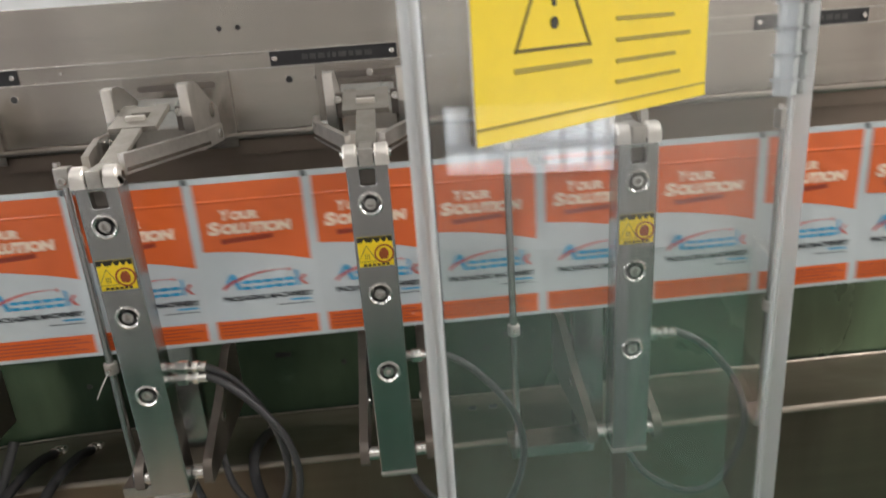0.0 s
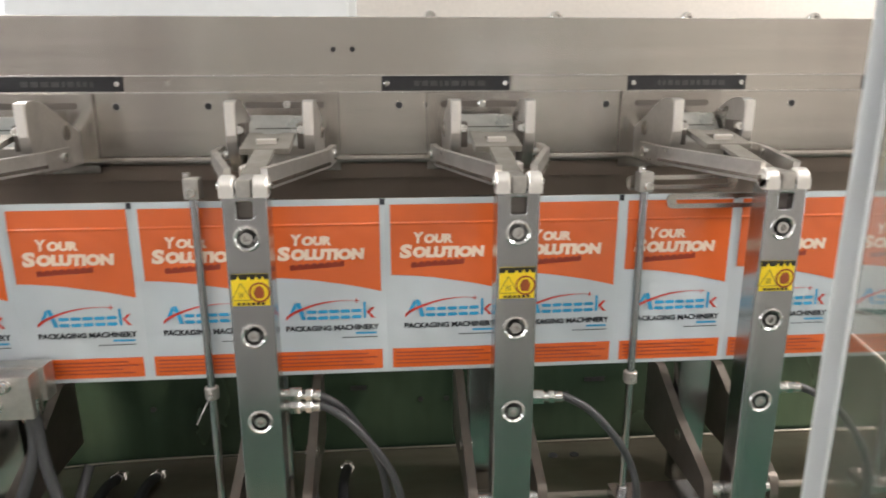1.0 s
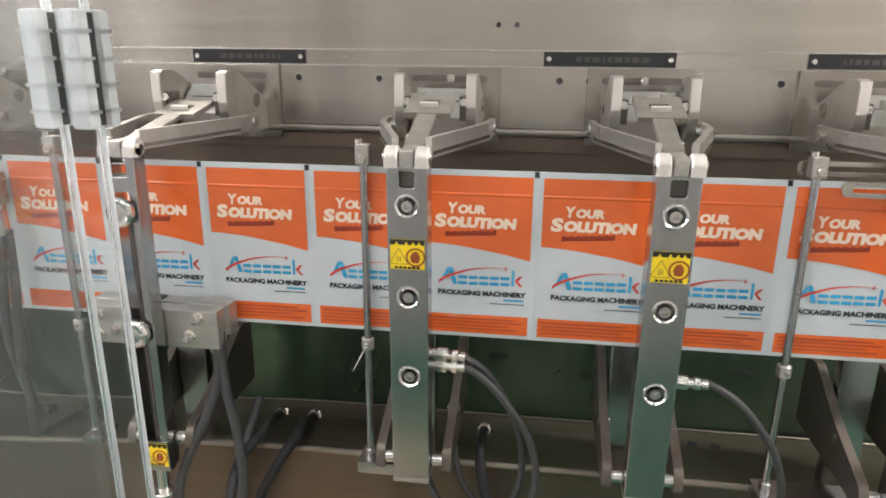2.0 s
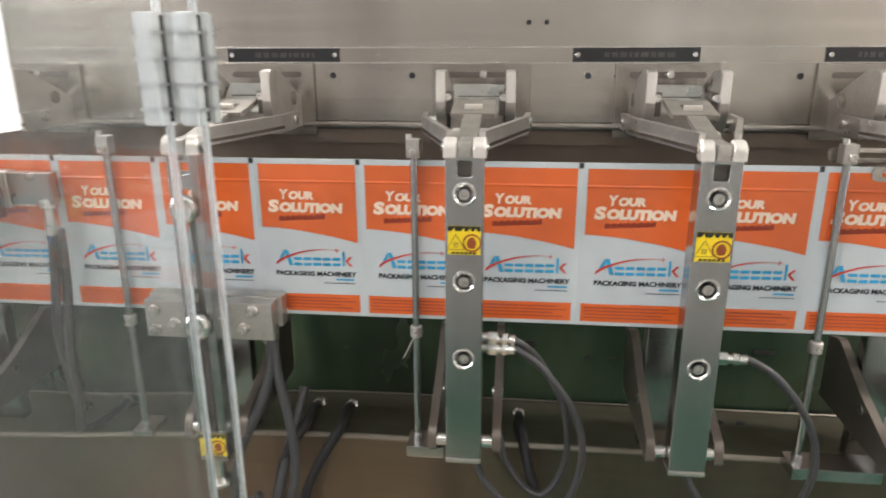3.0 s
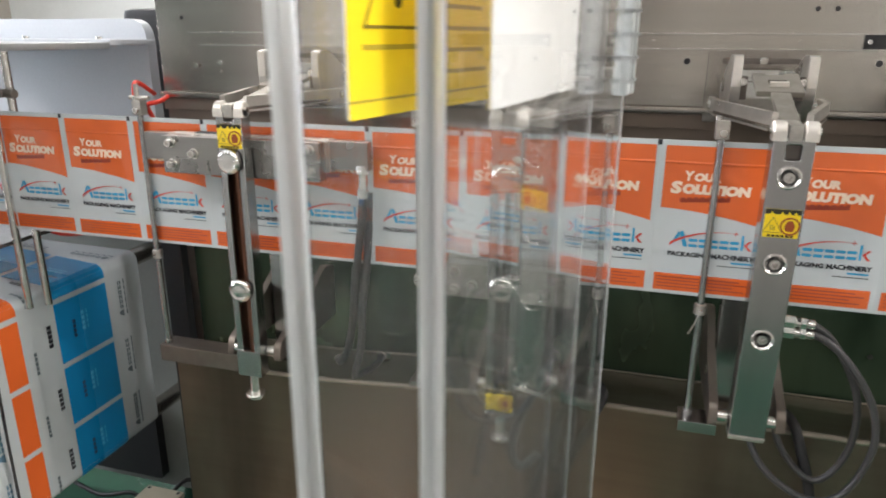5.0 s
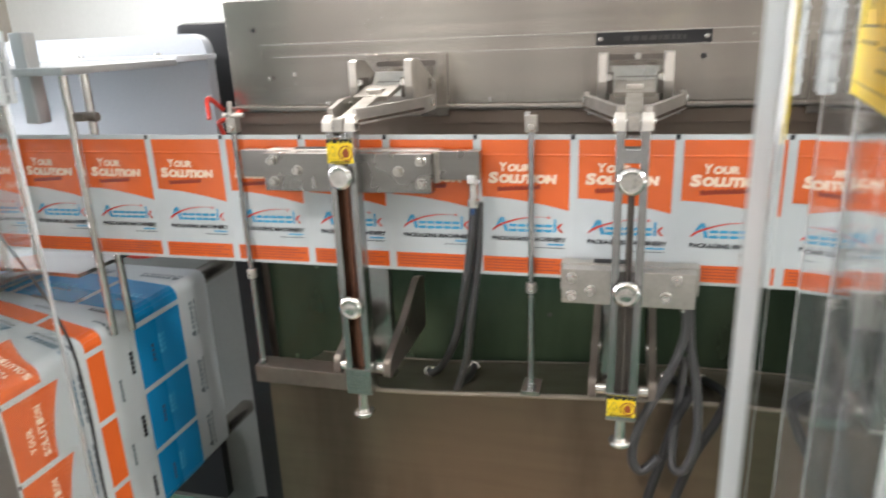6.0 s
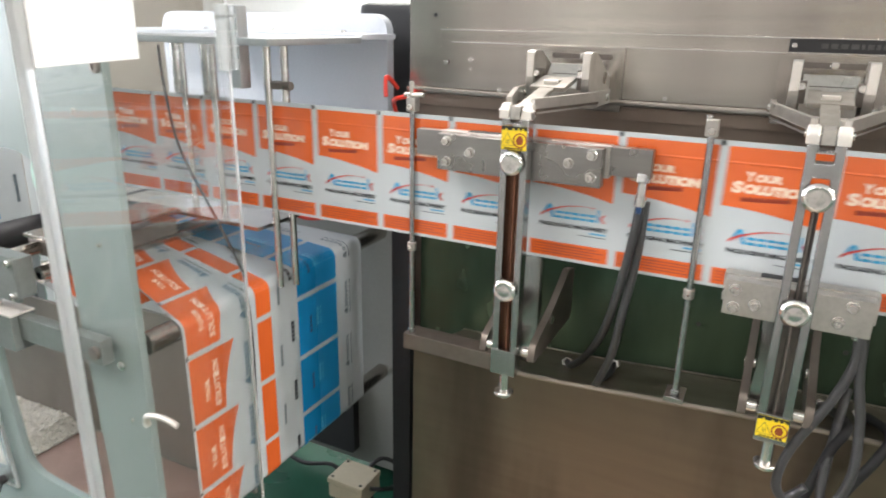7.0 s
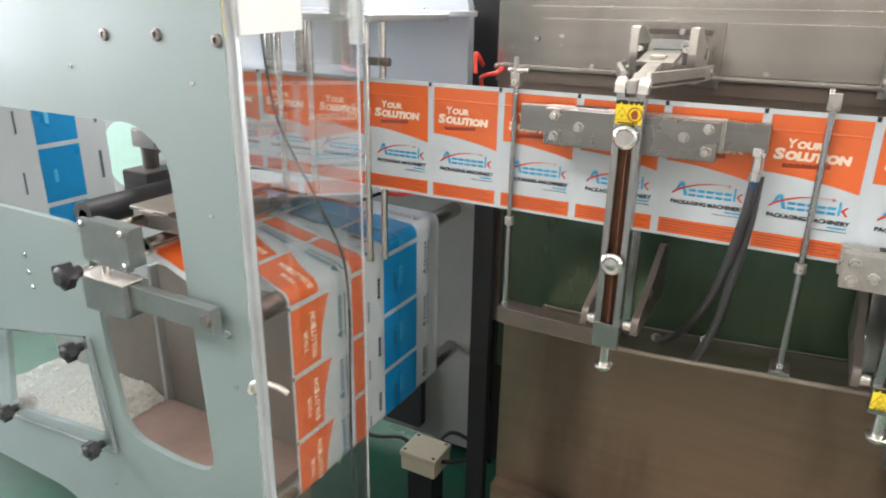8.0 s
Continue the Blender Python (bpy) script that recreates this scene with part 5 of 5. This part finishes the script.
for row in range(-6, 2):
    for name, me, py, ps, lift in PIECES:
        start = S_ROW + PITCH * row + ps
        FILM_PARTS.append((part(name, me, None, film, "", film_pose(py, start, lift)), py, start, lift))

film2 = thing("supply_film", "printed supply film rising to the upper roller", "film", pose(0, 0, 0))
part("sheet", Shape().grid(lambda a, b: (-1.85, -0.335 + 0.338 * b, 0.60 + 0.66 * a), 8, 4), FILM_WHITE, film2)
for k in range(5):
    z = 0.58 + 0.15 * k
    part("blue_panel", Shape().grid(lambda a, b: (-1.8492, -0.19 + 0.11 * b, max(0.602, z + 0.006) + (z + 0.144 - max(0.602, z + 0.006)) * a), 2, 2), FILM_AZURE, film2)
    part("blue_mark", Shape().box(-1.8494, -1.8486, -0.160, -0.150, z + 0.055, z + 0.088), FILM_SKY, film2)
    part("logo_block", Shape().box(-1.8494, -1.8488, -0.028, -0.020, z + 0.04, z + 0.115), FILM_GREY, film2)
    part("caption_block", Shape().box(-1.8494, -1.8488, -0.238, -0.233, z + 0.04, z + 0.095), FILM_GREY, film2)

nip_film = thing("nip_film", "strip of orange and white film passing below the nip rollers", "film", pose(0, 0, 0))


def nip_sheet(y0, y1, lift):
    return Shape().grid(lambda a, b: (-1.30 + 0.15 * a, y0 + (y1 - y0) * b, 0.905 - 0.035 * a - 0.02 * a * a + lift), 10, 2)


part("sheet", nip_sheet(-0.34, 0.24, 0.0), FILM_WHITE, nip_film)
for y0, y1 in ((-0.325, -0.215), (-0.12, -0.085)):
    part("orange_panel", nip_sheet(y0, y1, 0.0007), FILM_ORANGE, nip_film)
single("thin_cable", Shape().tube([(-1.16, -0.12, 1.344), (-1.155, -0.12, 1.267), (-1.129, -0.12, 1.146), (-1.037, -0.12, 0.993), (-0.973, -0.13, 0.890), (-0.962, -0.13, 0.756), (-0.966, -0.13, 0.60), (-0.968, -0.13, 0.45), (-0.968, -0.13, 0.30)], 0.0028, 8), BLACK, "thin dark cable hanging in front of the film", "cable")
single("air_tube", Shape().tube([(-0.86, 0.30, 1.16), (-0.85, 0.25, 1.22), (-0.825, 0.22, 1.235), (-0.80, 0.24, 1.245), (-0.83, 0.34, 1.27)], 0.005, 8).tube([(-0.84, 0.20, 1.24), (-0.85, 0.22, 1.28), (-0.87, 0.30, 1.25)], 0.005, 8), RED_TUBE, "red pneumatic air tube", "tube")
single("air_tube", Shape().tube([(-1.22, 0.30, 0.96), (-1.12, 0.16, 0.975), (-1.03, 0.14, 0.955), (-1.01, 0.24, 0.94), (-1.05, 0.40, 0.93)], 0.005, 8), RED_TUBE, "red pneumatic air tube", "tube")
junction = thing("junction_box", "small beige junction box with black cables", "box", pose(-0.985, 0.25, 0.125))
part("case", Shape().box(-0.055, 0.055, -0.048, 0.048, 0.0, 0.045, 0.006), BEIGE, junction)
part("lid", Shape().box(-0.058, 0.058, -0.050, 0.050, 0.045, 0.062, 0.005), BEIGE, junction)
for lx, ly in ((-0.046, -0.038), (0.046, -0.038), (-0.046, 0.038), (0.046, 0.038)):
    part("lid_screw", Shape().cyl((lx, ly, 0.0615), (lx, ly, 0.0635), 0.005, 12), CHROME, junction)
for points in ([(0.05, 0, 0.03), (0.09, -0.01, 0.05), (0.11, 0.05, 0.02), (0.07, 0.12, -0.05), (0.02, 0.17, -0.09)],
               [(0.0, 0.045, 0.03), (0.03, 0.10, 0.06), (0.10, 0.12, 0.03), (0.14, 0.14, -0.03)],
               [(-0.05, 0.02, 0.02), (-0.10, 0.03, 0.04), (-0.20, 0.02, 0.02), (-0.32, 0.04, 0.03)]):
    part("cable", Shape().tube(points, 0.006), BLACK, junction)
part("stand", Shape().box(-0.04, 0.04, -0.035, 0.035, -0.125, 0.0, 0.003), BLACK, junction)


# ---------------- acrylic guard doors ----------------
DOOR_LO, DOOR_HI = 0.45, 1.76


def guard_door(hinge, free, sticker_u, sticker_side, sticker_z, state, strip=0.006, post=0.0):
    h, f = Vector(hinge), Vector(free)
    length, ang = (f - h).length, math.degrees(math.atan2(f.y - h.y, f.x - h.x))
    t = thing("guard_door", state, "door", pose(h.x, h.y, 0, 0, 0, ang), "acrylic guard doors")
    pane = part("pane", Shape().box(0.012, length - strip - 0.0003, -0.004, 0.004, DOOR_LO, DOOR_HI), ACRYLIC, t, "clear acrylic pane")
    pane.visible_shadow = False
    part("free_edge", Shape().box(length - strip, length + 0.001, -0.0042, 0.0042, DOOR_LO, DOOR_HI, 0.002), ACRYLIC_EDGE, t, "bright polished acrylic edge strip")
    part("hinge_edge", Shape().box(0.006, 0.012, -0.0042, 0.0042, DOOR_LO, DOOR_HI, 0.001), ACRYLIC_EDGE, t)
    for z in ((1.327, 1.66)):
        hg = part("hinge", Shape().box(0.007, 0.015, -0.007, 0.007, z, z + 0.085, 0.001), BLACK, t, "ribbed plastic hinge with a dark core")
        for u0, u1 in ((-0.005, 0.0055), (0.0165, 0.028)):
            part("hinge_leaf", Shape().box(u0, u1, -0.011, 0.011, z - 0.002, z + 0.087, 0.003), HINGE, hg, "milky plastic hinge leaf")
            for k in range(4):
                part("hinge_rib", Shape().box(u0 - 0.0006, u1 + 0.0006, -0.0122, 0.0122, z + 0.010 + 0.02 * k, z + 0.0125 + 0.02 * k), ACRYLIC_EDGE, hg)
    if post:
        part("hinge_post", Shape().box(-post, 0.004, -0.005, 0.005, DOOR_LO, DOOR_HI, 0.001), ACRYLIC_EDGE, t, "milky acrylic hinge post")
    s = sticker_side
    u0, u1 = sticker_u
    z0, z1 = sticker_z, sticker_z + 0.125
    yf = s * 0.0046
    part("sticker_back", Shape().box(u0, u1, min(yf, yf + s * 0.0006), max(yf, yf + s * 0.0006), z0, z1), PAPER, t, "white back of a sticker seen through the pane")
    ys = s * 0.0056
    def flat(shape_pts, d0, d1):
        a, b = ys + s * d0, ys + s * d1
        return min(a, b), max(a, b)
    lo, hi = flat(None, 0, 0.0005)
    st = part("warning_sticker", Shape().box(u0, u1, lo, hi, z0, z1), YELLOW, t, "yellow warning sticker with black triangle")
    lo, hi = flat(None, 0.0003, 0.0010)
    # reading direction runs left to right for a viewer on the sticker's side
    left = u1 if s > 0 else u0
    way = -1 if s > 0 else 1
    w = u1 - u0
    cx, cz, r = left + way * 0.27 * w, z0 + 0.068, 0.030
    sh = Shape()
    corners = [(cx - r, cz - 0.026), (cx + r, cz - 0.026), (cx, cz + 0.030)]
    for a, b in ((0, 1), (1, 2), (2, 0)):
        p, q = Vector(corners[a]), Vector(corners[b])
        d = (q - p).normalized()
        n = Vector((-d.y, d.x)) * 0.0008
        sh.prism([tuple(p - n - d * 0.001), tuple(q - n + d * 0.001), tuple(q + n + d * 0.001), tuple(p + n - d * 0.001)], "y", lo, hi)
    part("triangle", sh, INK_FADED, st)
    mark = rounded([(cx - 0.0028, cz + 0.016), (cx + 0.0028, cz + 0.016), (cx + 0.0014, cz - 0.006), (cx - 0.0014, cz - 0.006)], 0.001)
    part("exclamation_mark", Shape().prism(mark, "y", lo, hi).cyl((cx, lo, cz - 0.014), (cx, hi, cz - 0.014), 0.003, 14), INK, st)
    part("rule", Shape().box(cx - r * 1.05, cx + r * 1.05, lo, hi, cz - 0.0365, cz - 0.034), INK_OLIVE, st)
    sh = Shape()
    rnd = random.Random(7)
    for k in range(9):
        ln = rnd.uniform(0.27, 0.43) * w
        x0 = left + way * 0.52 * w
        x1 = x0 + way * ln
        sh.box(min(x0, x1), max(x0, x1), lo, hi, z0 + 0.018 + 0.0115 * k, z0 + 0.0203 + 0.0115 * k)
    part("rule", Shape().box(u0, u1, lo, hi, z0 + 0.0075, z0 + 0.0088), INK_OLIVE, st)
    part("text_line", sh, INK_OLIVE, st, "rows of small unreadable print")
    return t


guard_door((1.036, -0.306), (0.708, -0.566), (0.165, 0.385), 1, 1.343, "clear acrylic guard door ajar, yellow warning sticker", 0.006, 0.034)
guard_door((0.164, -0.34), (0.106, -0.757), (0.19, 0.352), -1, 1.342, "clear acrylic guard door swung wide open, yellow sticker", 0.010)
guard_door((0.130, -0.34), (0.042, -0.757), (0.225, 0.385), 1, 1.338, "clear acrylic guard door standing open, yellow warning sticker", 0.010)
guard_door((-0.778, -0.325), (-0.626, -0.725), (0.24, 0.425), -1, 1.352, "clear acrylic guard door open before the unwinder", 0.012)
rail = thing("guard_rail", "aluminium guard rail above the doors", "rail", pose(0, 0, 0))
part("beam", Shape().box(-0.97, 2.2, -0.36, -0.32, 1.77, 1.81, 0.003), ALU, rail)
part("post", Shape().box(2.16, 2.2, -0.36, -0.32, 0.0, 1.77, 0.003), ALU, rail)
part("tie", Shape().box(-0.97, -0.93, -0.32, 0.62, 1.77, 1.81, 0.003), ALU, rail)
part("tie", Shape().box(2.16, 2.2, -0.32, 0.62, 1.77, 1.81, 0.003), ALU, rail)
part("post", Shape().box(-0.97, -0.93, 0.58, 0.62, 1.47, 1.77, 0.003).box(2.16, 2.2, 0.58, 0.62, 1.468, 1.77, 0.003), ALU, rail)

# behind the machine, above its top edge
cabinet = thing("white_cabinet", "white enclosed cabinet behind the machine", "cabinet", pose(0.15, 1.0, 0))
part("case", Shape().box(-0.55, 0.30, 0.0, 0.5, 0.0, 1.72, 0.01), WHITE_WALL, cabinet)
part("door", Shape().box(-0.53, 0.28, -0.018, -0.002, 0.08, 1.70, 0.006), WHITE_WALL, cabinet, "flat white cabinet door")
part("handle", Shape().box(0.22, 0.245, -0.05, -0.02, 0.85, 1.0, 0.004), BLACK, cabinet)
conveyor = thing("white_rail", "long pale steel rail with bolts behind the machine", "rail", pose(0, 0, 0))
part("beam", Shape().box(0.46, 2.2, 0.75, 0.90, 0.0, 1.56, 0.004), PALE, conveyor)
for x in (0.62, 0.9, 1.2, 1.5):
    part("bolt", bolt_shape((x, 0.75, 1.50), (0, -1, 0), 0.014, 0.012), CHROME, conveyor)


# ---------------- what moves ----------------
STARTS = (-0.2, 2.1, 4.4, 6.7)
STEP = ((0.0, 0.0), (0.05, 0.03), (0.1, 0.13), (0.2, 0.44), (0.3, 0.71), (0.4, 0.90), (0.5, 0.985), (0.58, 1.0))


def motions():
    # the web goes on by one pouch at each stroke
    rows = []
    for n, start in enumerate(STARTS):
        for dt, share in STEP:
            if 0 <= start + dt <= 8:
                rows.append((start + dt, pose(0.064 + PITCH * (n - 1 + share), 0, TOP)))
    rows.append((8.0, pose(0.064 + PITCH * 3, 0, TOP)))
    walk(web, rows)
    # the printed film runs up over its roller with the web, in flat pieces; it comes into view for the last two strokes
    stroke = {0.0: PITCH * (0.44 - 1), 8.0: PITCH * 3}
    for n, start in enumerate(STARTS):
        fine = 17 if n > 1 else 1
        for k in range(fine + 1):
            dt = STEP[-1][0] * k / fine
            share = next((a + (b - a) * (dt - p) / (q - p) for (p, a), (q, b) in zip(STEP, STEP[1:]) if p <= dt <= q), 1.0)
            if 0 < start + dt < 8:
                stroke[start + dt] = PITCH * (n - 1 + share)
    times = sorted(stroke)
    for piece, py, s0, lift in FILM_PARTS:
        walk(piece, [(t, film_pose(py, s0 + stroke[t], lift)) for t in times])
    # the solid arms lean open round each stroke
    keys = [(0.0, 1.0)]
    for start in STARTS:
        keys += [(start - 0.45, 0.0), (start - 0.2, 1.0), (start + 0.7, 1.0), (start + 0.95, 0.0)]
    keys = [(t, v) for t, v in keys if 0 <= t < 8] + [(8.0, 0.0)]
    for arm in ARMS[:3]:
        walk(arm, [(t, Matrix.Translation(PIVOT) @ pose(0, 0, 0, 2.2 * v)) for t, v in keys])
    for tog in TOGGLES[:3]:
        walk(tog, [(t, pose(0, -0.045 - 0.014 * v, 1.27, 11 + 6 * v)) for t, v in keys])


motions()
